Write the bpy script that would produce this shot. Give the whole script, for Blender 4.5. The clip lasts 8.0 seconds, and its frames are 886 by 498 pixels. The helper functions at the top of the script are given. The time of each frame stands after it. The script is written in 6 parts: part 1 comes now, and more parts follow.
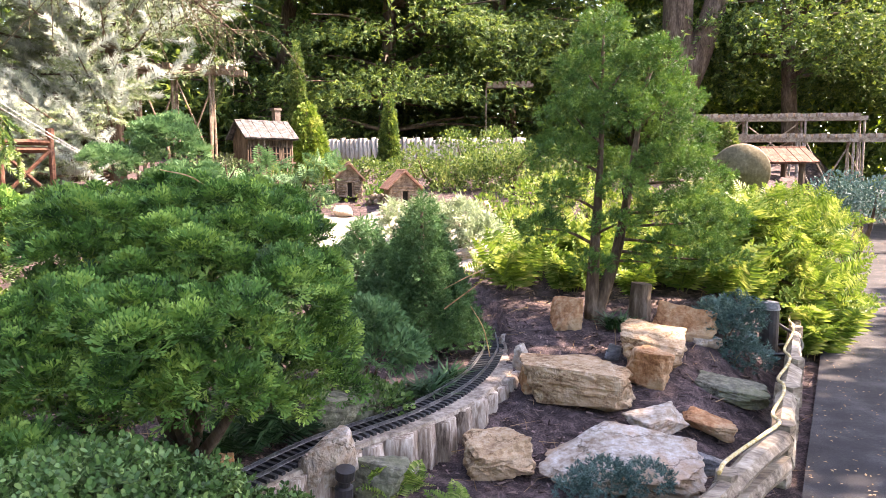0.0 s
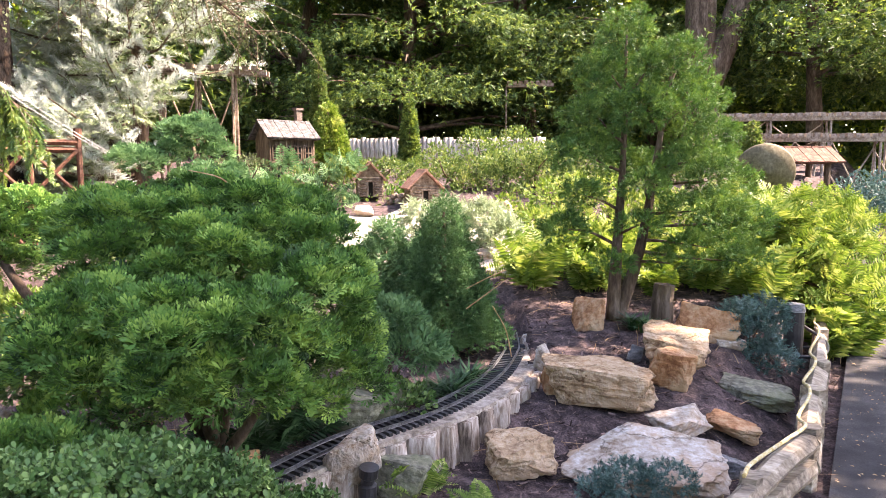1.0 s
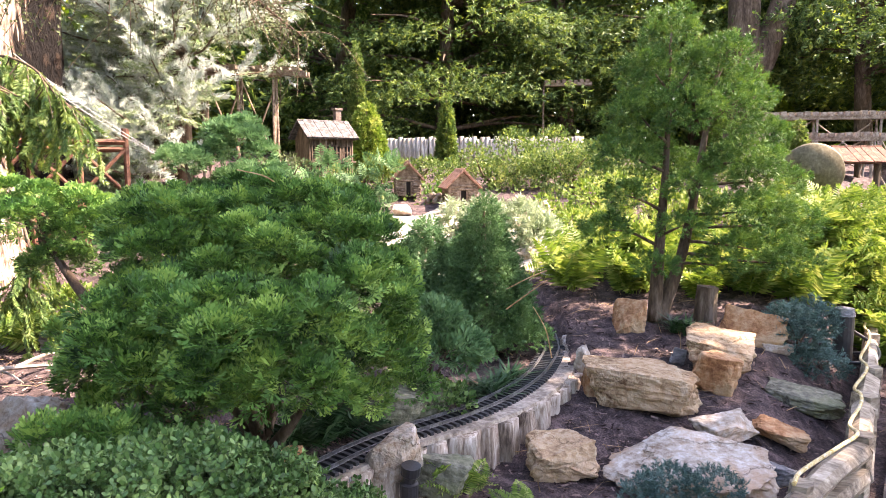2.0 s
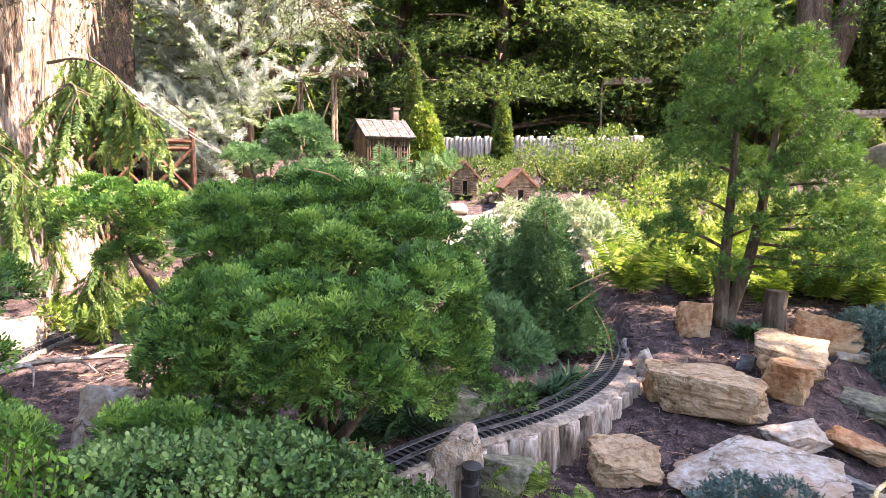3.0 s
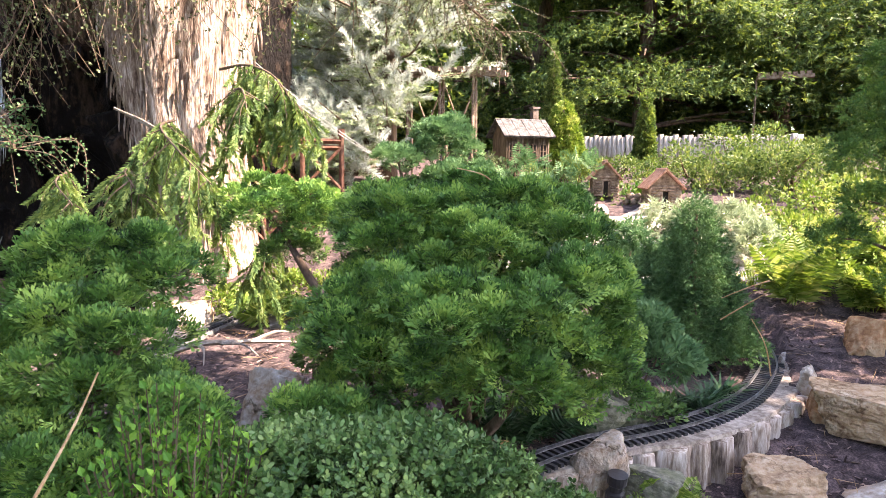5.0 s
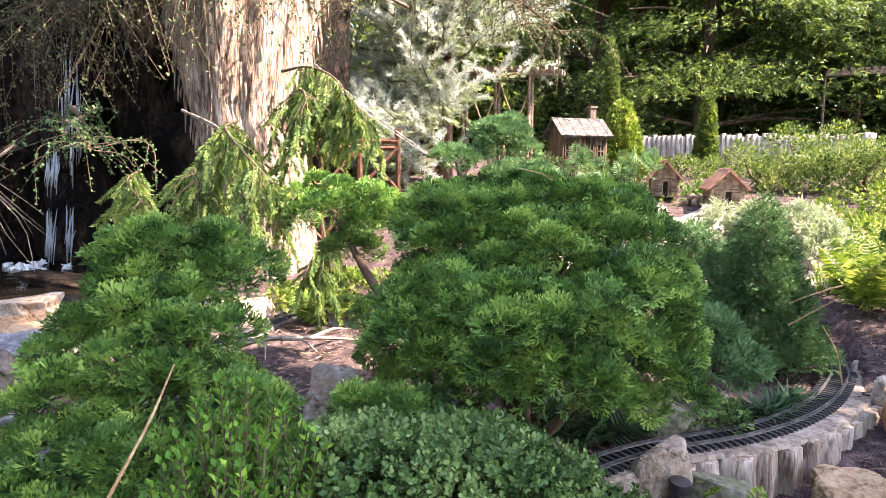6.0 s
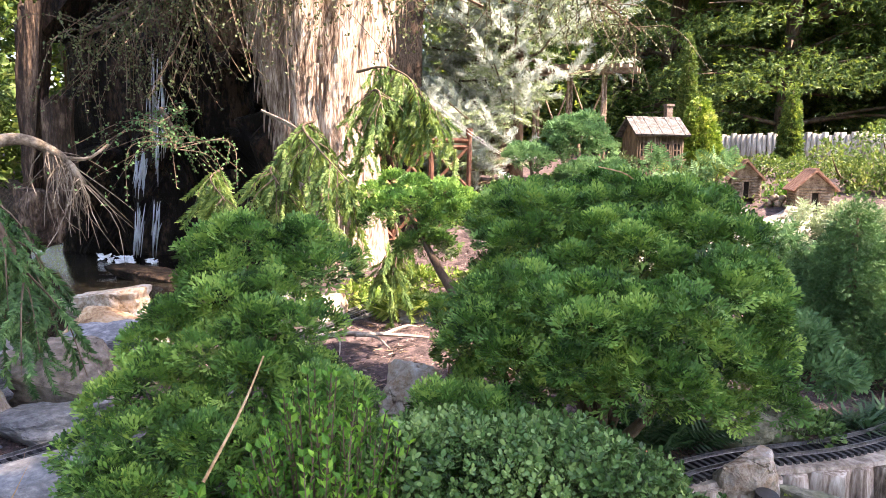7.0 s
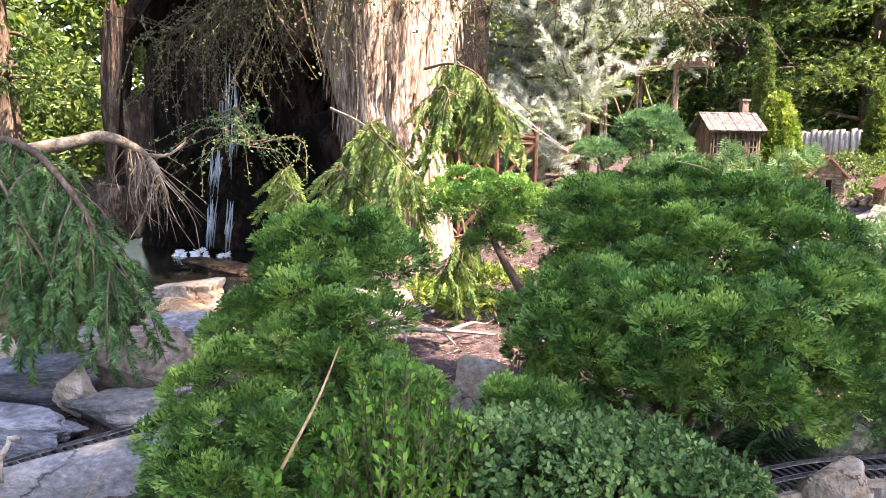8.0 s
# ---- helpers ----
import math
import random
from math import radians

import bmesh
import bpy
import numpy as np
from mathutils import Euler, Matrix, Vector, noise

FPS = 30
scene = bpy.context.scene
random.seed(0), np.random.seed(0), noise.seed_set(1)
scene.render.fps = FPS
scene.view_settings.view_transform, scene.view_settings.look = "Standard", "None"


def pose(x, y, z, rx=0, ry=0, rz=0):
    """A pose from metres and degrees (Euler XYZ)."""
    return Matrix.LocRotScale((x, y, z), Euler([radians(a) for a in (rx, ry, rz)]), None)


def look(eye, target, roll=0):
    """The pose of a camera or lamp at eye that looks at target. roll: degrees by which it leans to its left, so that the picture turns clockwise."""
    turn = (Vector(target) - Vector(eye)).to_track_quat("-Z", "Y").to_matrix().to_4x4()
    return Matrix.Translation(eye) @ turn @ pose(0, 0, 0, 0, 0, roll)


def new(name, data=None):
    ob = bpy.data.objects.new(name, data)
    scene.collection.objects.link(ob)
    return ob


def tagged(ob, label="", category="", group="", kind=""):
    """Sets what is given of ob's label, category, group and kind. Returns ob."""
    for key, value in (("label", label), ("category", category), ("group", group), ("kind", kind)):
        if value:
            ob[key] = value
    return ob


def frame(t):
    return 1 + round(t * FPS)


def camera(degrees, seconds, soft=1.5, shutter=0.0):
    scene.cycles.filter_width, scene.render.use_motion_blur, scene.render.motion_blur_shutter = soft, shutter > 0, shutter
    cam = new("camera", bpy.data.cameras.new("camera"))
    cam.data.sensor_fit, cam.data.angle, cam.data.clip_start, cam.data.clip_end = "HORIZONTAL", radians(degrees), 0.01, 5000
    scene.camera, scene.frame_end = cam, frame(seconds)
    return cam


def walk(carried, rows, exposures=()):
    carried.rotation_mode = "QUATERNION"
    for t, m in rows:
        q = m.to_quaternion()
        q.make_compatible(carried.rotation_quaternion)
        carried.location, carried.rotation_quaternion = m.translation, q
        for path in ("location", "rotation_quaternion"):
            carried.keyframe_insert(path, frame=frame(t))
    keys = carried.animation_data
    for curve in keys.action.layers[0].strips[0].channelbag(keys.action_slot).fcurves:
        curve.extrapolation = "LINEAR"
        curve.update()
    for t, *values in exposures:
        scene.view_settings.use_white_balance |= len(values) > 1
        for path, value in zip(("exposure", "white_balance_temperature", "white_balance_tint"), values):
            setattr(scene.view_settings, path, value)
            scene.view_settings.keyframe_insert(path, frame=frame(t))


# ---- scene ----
# camera and its walk
cam = camera(66.7, 8.0, 0.8)
PATH = [
    (0.0, (0.005, 0.092, 0.987), (-0.023, 2.079, 0.756), -0.1),
    (0.5, (0.0, 0.089, 0.988), (-0.049, 2.075, 0.756), -0.1),
    (1.0, (-0.006, 0.085, 0.990), (-0.089, 2.069, 0.757), -0.05),
    (1.5, (-0.015, 0.083, 0.991), (-0.143, 2.065, 0.757), 0.0),
    (3.0, (-0.049, 0.084, 0.991), (-0.387, 2.040, 0.754), 0.2),
    (3.5, (-0.063, 0.085, 0.991), (-0.500, 2.024, 0.752), 0.3),
    (4.0, (-0.073, 0.079, 0.991), (-0.613, 1.989, 0.752), 0.4),
    (4.5, (-0.081, 0.075, 0.992), (-0.713, 1.958, 0.751), 0.5),
    (6.0, (-0.101, 0.063, 0.992), (-0.953, 1.856, 0.748), 0.6),
    (6.5, (-0.112, 0.058, 0.992), (-1.044, 1.809, 0.746), 0.6),
    (7.0, (-0.123, 0.054, 0.989), (-1.147, 1.754, 0.742), 0.7),
    (7.5, (-0.132, 0.052, 0.984), (-1.237, 1.701, 0.736), 0.7),
    (8.0, (-0.144, 0.052, 0.980), (-1.319, 1.650, 0.727), 0.7),
]
walk(cam, [(t, look(eye, target, roll)) for t, eye, target, roll in PATH], [(0.0, 2.93, 7500, 29), (8.0, 2.87, 7400, 27)])

# sky, sun and exposure
SUN_DIR = Vector((0.62, 0.10, 0.75)).normalized()
world = bpy.data.worlds.new("sky")
scene.world = world
world.use_nodes = True
wn = world.node_tree.nodes
sky = wn.new("ShaderNodeTexSky")
sky.sky_type, sky.sun_disc = "NISHITA", False
sky.sun_elevation = math.asin(SUN_DIR.z)
sky.sun_rotation = math.atan2(SUN_DIR.x, SUN_DIR.y)
world.node_tree.links.new(sky.outputs[0], wn["Background"].inputs[0])
wn["Background"].inputs[1].default_value = 0.15
sun = new("sun", bpy.data.lights.new("sun", "SUN"))
sun.data.energy, sun.data.angle, sun.data.color = 4.2, radians(0.6), (1.0, 0.93, 0.80)
sun.matrix_world = look(SUN_DIR * 20, (0, 0, 0))


# ---- materials ----
def ramp_node(nt, stops):
    node = nt.nodes.new("ShaderNodeValToRGB")
    el = node.color_ramp.elements
    while len(el) < len(stops):
        el.new(0.5)
    for e, (p, c) in zip(el, stops):
        e.position, e.color = p, (*c, 1)
    return node


def surface(name, stops, rough=0.85, scale=8.0, fine=60.0, bump=0.4, stretch=(1, 1, 1), spec=0.3, metal=0.0, dist=0.01, island=0.0):
    """Solid surface: colour from coarse and fine noise, relief from both."""
    m = bpy.data.materials.new(name)
    m.use_nodes = True
    nt = m.node_tree
    b = nt.nodes["Principled BSDF"]
    b.inputs["Roughness"].default_value, b.inputs["Metallic"].default_value = rough, metal
    b.inputs["Specular IOR Level"].default_value = spec
    tc = nt.nodes.new("ShaderNodeTexCoord")
    mp = nt.nodes.new("ShaderNodeMapping")
    mp.inputs["Scale"].default_value = stretch
    nt.links.new(tc.outputs["Object"], mp.inputs[0])
    n1, n2 = nt.nodes.new("ShaderNodeTexNoise"), nt.nodes.new("ShaderNodeTexNoise")
    for n, s, d in ((n1, scale, 5), (n2, fine, 6)):
        n.inputs["Scale"].default_value, n.inputs["Detail"].default_value = s, d
        n.inputs["Roughness"].default_value = 0.65
        nt.links.new(mp.outputs[0], n.inputs["Vector"])
    mix = nt.nodes.new("ShaderNodeMath")
    mix.operation = "MULTIPLY_ADD"
    mix.inputs[1].default_value = 0.55
    nt.links.new(n1.outputs[0], mix.inputs[0])
    half = nt.nodes.new("ShaderNodeMath")
    half.operation = "MULTIPLY"
    half.inputs[1].default_value = 0.45
    nt.links.new(n2.outputs[0], half.inputs[0])
    nt.links.new(half.outputs[0], mix.inputs[2])
    fac = mix.outputs[0]
    if island:
        geo = nt.nodes.new("ShaderNodeNewGeometry")
        add = nt.nodes.new("ShaderNodeMath")
        add.operation = "MULTIPLY_ADD"
        add.inputs[1].default_value = island
        nt.links.new(geo.outputs["Random Per Island"], add.inputs[0])
        sub = nt.nodes.new("ShaderNodeMath")
        sub.operation = "SUBTRACT"
        sub.inputs[1].default_value = island / 2
        nt.links.new(fac, sub.inputs[0])
        nt.links.new(sub.outputs[0], add.inputs[2])
        fac = add.outputs[0]
    r = ramp_node(nt, [(0.5 + (p - 0.5) * 0.6, c) for p, c in stops])
    nt.links.new(fac, r.inputs[0])
    nt.links.new(r.outputs[0], b.inputs["Base Color"])
    bp = nt.nodes.new("ShaderNodeBump")
    bp.inputs["Strength"].default_value, bp.inputs["Distance"].default_value = bump, dist
    nt.links.new(mix.outputs[0], bp.inputs["Height"])
    nt.links.new(bp.outputs[0], b.inputs["Normal"])
    return m


def leafy(name, dark, mid, light, trans=0.35, rough=0.5, tint=None):
    """Foliage: colour by leaf and by clump, light passing through."""
    m = bpy.data.materials.new(name)
    m.use_nodes = True
    nt = m.node_tree
    b = nt.nodes["Principled BSDF"]
    b.inputs["Roughness"].default_value = rough
    b.inputs["Specular IOR Level"].default_value = 0.25
    geo = nt.nodes.new("ShaderNodeNewGeometry")
    tc = nt.nodes.new("ShaderNodeTexCoord")
    n = nt.nodes.new("ShaderNodeTexNoise")
    n.inputs["Scale"].default_value, n.inputs["Detail"].default_value = 12.0, 2.0
    nt.links.new(tc.outputs["Object"], n.inputs["Vector"])
    add = nt.nodes.new("ShaderNodeMath")
    add.operation = "MULTIPLY_ADD"
    add.inputs[1].default_value = 0.4
    nt.links.new(geo.outputs["Random Per Island"], add.inputs[0])
    sub = nt.nodes.new("ShaderNodeMath")
    sub.operation = "MULTIPLY_ADD"
    sub.inputs[1].default_value, sub.inputs[2].default_value = 1.2, -0.32
    nt.links.new(n.outputs[0], sub.inputs[0])
    nt.links.new(sub.outputs[0], add.inputs[2])
    r = ramp_node(nt, [(0.14, dark), (0.48, mid), (0.85, light)])
    nt.links.new(add.outputs[0], r.inputs[0])
    nt.links.new(r.outputs[0], b.inputs["Base Color"])
    tr = nt.nodes.new("ShaderNodeBsdfTranslucent")
    if tint:
        mx = nt.nodes.new("ShaderNodeMix")
        mx.data_type, mx.blend_type = "RGBA", "MULTIPLY"
        mx.inputs["Factor"].default_value = 1.0
        nt.links.new(r.outputs[0], mx.inputs["A"])
        mx.inputs["B"].default_value = (*tint, 1)
        nt.links.new(mx.outputs["Result"], tr.inputs[0])
    else:
        nt.links.new(r.outputs[0], tr.inputs[0])
    mix = nt.nodes.new("ShaderNodeMixShader")
    mix.inputs[0].default_value = trans
    nt.links.new(b.outputs[0], mix.inputs[1])
    nt.links.new(tr.outputs[0], mix.inputs[2])
    nt.links.new(mix.outputs[0], nt.nodes["Material Output"].inputs[0])
    return m


WARM = (1.5, 1.35, 0.7)
M_HINOKI = leafy("cypress_spray", (0.013, 0.048, 0.012), (0.085, 0.205, 0.042), (0.34, 0.50, 0.11), 0.16)
M_HINOKI_PALE = leafy("cypress_spray_blue", (0.035, 0.09, 0.037), (0.09, 0.195, 0.075), (0.19, 0.32, 0.13), 0.38)
M_CONE = leafy("dwarf_spruce_needles", (0.02, 0.06, 0.02), (0.065, 0.155, 0.05), (0.17, 0.30, 0.10), 0.22)
M_PINE = leafy("upright_spruce_needles", (0.016, 0.055, 0.013), (0.06, 0.15, 0.036), (0.17, 0.29, 0.06), 0.24, tint=WARM)
M_BLUE = leafy("blue_spruce_needles", (0.24, 0.29, 0.25), (0.47, 0.53, 0.48), (0.76, 0.80, 0.73), 0.38)
M_PALEPINE = leafy("pale_pine_needles", (0.13, 0.18, 0.09), (0.30, 0.38, 0.21), (0.55, 0.60, 0.42), 0.3)
M_WEEP = leafy("tiny_weeping_leaf", (0.03, 0.04, 0.018), (0.075, 0.10, 0.04), (0.20, 0.23, 0.11), 0.3)
M_FERN = leafy("fern_frond", (0.045, 0.10, 0.014), (0.14, 0.24, 0.04), (0.44, 0.50, 0.18), 0.35, tint=(1.25, 1.1, 0.7))
M_HEMLOCK = leafy("hemlock_spray", (0.022, 0.055, 0.018), (0.08, 0.145, 0.042), (0.27, 0.36, 0.10), 0.35, tint=WARM)
M_BOX = leafy("small_glossy_leaf", (0.02, 0.06, 0.016), (0.085, 0.175, 0.05), (0.27, 0.39, 0.13), 0.2, 0.35)
M_BRIGHT = leafy("bright_young_leaf", (0.022, 0.085, 0.012), (0.07, 0.21, 0.025), (0.27, 0.50, 0.06), 0.35)
M_MAPLE = leafy("broad_tree_leaf", (0.04, 0.09, 0.012), (0.12, 0.20, 0.025), (0.34, 0.40, 0.06), 0.45, tint=WARM)
M_BUSH = leafy("mixed_bush_leaf", (0.025, 0.055, 0.016), (0.085, 0.15, 0.04), (0.27, 0.33, 0.12), 0.4, tint=(1.3, 1.2, 0.8))
M_JUNIPER = leafy("blue_juniper_needles", (0.03, 0.065, 0.055), (0.07, 0.14, 0.12), (0.16, 0.25, 0.22), 0.15)
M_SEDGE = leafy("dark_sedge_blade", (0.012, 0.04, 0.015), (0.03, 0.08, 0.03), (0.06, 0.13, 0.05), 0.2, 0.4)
M_DROOP = leafy("drooping_spruce_needles", (0.04, 0.095, 0.028), (0.12, 0.20, 0.06), (0.28, 0.36, 0.12), 0.35, tint=WARM)
M_BARK = surface("brown_bark", [(0.3, (0.035, 0.022, 0.014)), (0.5, (0.10, 0.068, 0.045)), (0.7, (0.2, 0.15, 0.11))], 0.9, 14, 70, 0.9, (1, 1, 0.25), dist=0.012)
M_PALE_BARK = surface("shaggy_pale_bark", [(0.3, (0.07, 0.042, 0.03)), (0.48, (0.26, 0.19, 0.145)), (0.7, (0.56, 0.48, 0.41))], 0.9, 20, 80, 1.0, (1, 1, 0.16), dist=0.03)
M_STUMP = surface("weathered_log", [(0.3, (0.06, 0.04, 0.029)), (0.48, (0.23, 0.175, 0.135)), (0.7, (0.50, 0.44, 0.38))], 0.9, 30, 130, 0.9, (1, 1, 0.14), dist=0.006, island=0.2)
M_WOOD = surface("grey_split_wood", [(0.3, (0.09, 0.068, 0.05)), (0.5, (0.26, 0.21, 0.155)), (0.72, (0.52, 0.45, 0.36))], 0.85, 12, 80, 0.8, (0.25, 1, 1), dist=0.006)
M_FENCE = surface("silvered_palisade", [(0.3, (0.13, 0.11, 0.092)), (0.5, (0.30, 0.27, 0.235)), (0.7, (0.50, 0.46, 0.41))], 0.9, 20, 90, 0.7, (1, 1, 0.15), dist=0.006, island=0.25)
M_TRESTLE = surface("grey_trestle_timber", [(0.3, (0.10, 0.078, 0.06)), (0.5, (0.22, 0.18, 0.145)), (0.7, (0.40, 0.35, 0.29))], 0.9, 20, 90, 0.7, dist=0.005, island=0.3)
M_RED = surface("red_brown_poles", [(0.3, (0.05, 0.022, 0.014)), (0.5, (0.12, 0.052, 0.032)), (0.7, (0.22, 0.11, 0.07))], 0.8, 20, 80, 0.6, dist=0.004)
M_MULCH = surface("dark_shredded_mulch", [(0.32, (0.016, 0.011, 0.011)), (0.5, (0.06, 0.041, 0.04)), (0.68, (0.155, 0.108, 0.102))], 0.95, 22, 190, 1.0, dist=0.012)
M_ASPHALT = surface("worn_asphalt", [(0.3, (0.018, 0.017, 0.018)), (0.5, (0.034, 0.032, 0.033)), (0.72, (0.085, 0.08, 0.078))], 0.9, 6, 320, 0.6, dist=0.004)
M_TAN = surface("tan_sandstone", [(0.3, (0.17, 0.095, 0.05)), (0.47, (0.36, 0.25, 0.15)), (0.7, (0.58, 0.48, 0.35))], 0.9, 9, 60, 0.9, dist=0.015)
M_RUST = surface("rusty_orange_stone", [(0.3, (0.17, 0.07, 0.03)), (0.5, (0.36, 0.18, 0.085)), (0.7, (0.52, 0.34, 0.2))], 0.9, 9, 60, 0.9, dist=0.015)
M_PALE = surface("pale_quartz_stone", [(0.3, (0.17, 0.115, 0.075)), (0.46, (0.34, 0.29, 0.235)), (0.62, (0.48, 0.45, 0.41)), (0.75, (0.62, 0.60, 0.57))], 0.85, 8, 55, 0.9, dist=0.015)
M_GREY = surface("grey_slate_stone", [(0.3, (0.06, 0.062, 0.066)), (0.5, (0.15, 0.152, 0.155)), (0.72, (0.32, 0.315, 0.30))], 0.8, 7, 60, 0.8, (1, 1, 2.2), dist=0.012)
M_SLATE = surface("blue_grey_slate", [(0.3, (0.05, 0.056, 0.07)), (0.5, (0.13, 0.14, 0.165)), (0.72, (0.30, 0.31, 0.335))], 0.75, 6, 50, 0.9, (1, 1, 5), dist=0.012)
M_GREYBROWN = surface("grey_brown_stone", [(0.3, (0.08, 0.066, 0.052)), (0.5, (0.185, 0.16, 0.135)), (0.72, (0.34, 0.31, 0.275))], 0.85, 6, 50, 0.9, dist=0.012)
M_MOSS = surface("mossy_grey_stone", [(0.3, (0.06, 0.06, 0.045)), (0.5, (0.16, 0.155, 0.115)), (0.7, (0.30, 0.29, 0.22))], 0.9, 8, 60, 0.8, dist=0.012)
# near-black albedo stands in for tree shade on the waterfall rock
M_CAVE = surface("wet_shade_toned_rock", [(0.3, (0.003, 0.002, 0.002)), (0.5, (0.007, 0.005, 0.004)), (0.68, (0.05, 0.032, 0.022))], 0.75, 7, 40, 1.0, (1, 1, 0.4), 0.15, dist=0.05)
M_BROWNROCK = surface("brown_bark_slab", [(0.3, (0.015, 0.009, 0.007)), (0.5, (0.05, 0.032, 0.023)), (0.7, (0.2, 0.14, 0.1))], 0.9, 7, 50, 1.0, (1, 1, 0.3), dist=0.03)
M_RAIL = surface("oxidised_rail", [(0.3, (0.06, 0.06, 0.065)), (0.5, (0.13, 0.13, 0.135)), (0.7, (0.25, 0.25, 0.25))], 0.45, 30, 200, 0.2, metal=0.6)
M_TIE = surface("black_plastic_sleeper", [(0.3, (0.014, 0.015, 0.017)), (0.5, (0.028, 0.029, 0.032)), (0.7, (0.06, 0.06, 0.064))], 0.7, 30, 200, 0.3)
M_BED = surface("grey_roadbed_grit", [(0.3, (0.045, 0.044, 0.043)), (0.5, (0.105, 0.102, 0.10)), (0.7, (0.24, 0.23, 0.22))], 0.95, 40, 300, 0.8, dist=0.004)
M_BLACK = surface("black_painted_metal", [(0.3, (0.012, 0.012, 0.013)), (0.6, (0.03, 0.03, 0.032))], 0.45, 20, 100, 0.1, metal=0.0, spec=0.5)
M_ROPE = surface("yellow_white_rope", [(0.3, (0.36, 0.24, 0.08)), (0.5, (0.55, 0.43, 0.2)), (0.7, (0.70, 0.64, 0.50))], 0.9, 60, 240, 0.6, dist=0.003)
M_DISC = surface("tarnished_bronze", [(0.3, (0.05, 0.04, 0.022)), (0.5, (0.10, 0.083, 0.045)), (0.7, (0.17, 0.145, 0.09))], 0.55, 6, 60, 0.3, metal=0.35)
M_ROOF = surface("twig_shingle_roof", [(0.3, (0.10, 0.045, 0.03)), (0.5, (0.23, 0.115, 0.08)), (0.7, (0.38, 0.23, 0.17))], 0.9, 30, 150, 0.8, dist=0.004, island=0.3)
M_GREYROOF = surface("grey_bark_roof", [(0.3, (0.03, 0.027, 0.026)), (0.5, (0.07, 0.064, 0.062)), (0.7, (0.16, 0.15, 0.145))], 0.9, 30, 120, 0.8, dist=0.004, island=0.3)
M_LOG = surface("small_brown_logs", [(0.3, (0.07, 0.045, 0.03)), (0.5, (0.17, 0.12, 0.085)), (0.7, (0.32, 0.25, 0.19))], 0.9, 30, 140, 0.7, dist=0.003, island=0.3)
M_DARK = surface("dark_opening", [(0.3, (0.008, 0.007, 0.006)), (0.6, (0.02, 0.017, 0.015))], 0.9, 10, 50, 0.2)
M_STRAW = surface("dry_pine_straw", [(0.3, (0.16, 0.09, 0.04)), (0.5, (0.32, 0.2, 0.1)), (0.7, (0.46, 0.33, 0.19))], 0.9, 20, 90, 0.2)
M_DRIFT = surface("bleached_driftwood", [(0.3, (0.10, 0.08, 0.06)), (0.5, (0.24, 0.20, 0.16)), (0.7, (0.42, 0.37, 0.31))], 0.9, 20, 90, 0.8, dist=0.005)
M_LIMB = surface("grey_brown_limb", [(0.3, (0.06, 0.045, 0.032)), (0.5, (0.15, 0.12, 0.09)), (0.7, (0.28, 0.24, 0.19))], 0.9, 20, 90, 0.8, dist=0.005)
M_GRAVEL = surface("pale_gravel", [(0.3, (0.13, 0.11, 0.09)), (0.5, (0.30, 0.27, 0.23)), (0.7, (0.52, 0.48, 0.43))], 0.95, 15, 110, 1.0, dist=0.01)
M_CABLE = surface("pale_cable", [(0.3, (0.4, 0.4, 0.4)), (0.6, (0.6, 0.6, 0.6))], 0.6, 10, 50, 0.1)
M_BRICK = surface("stone_chimney", [(0.3, (0.08, 0.055, 0.045)), (0.6, (0.19, 0.145, 0.12))], 0.9, 30, 120, 0.6)


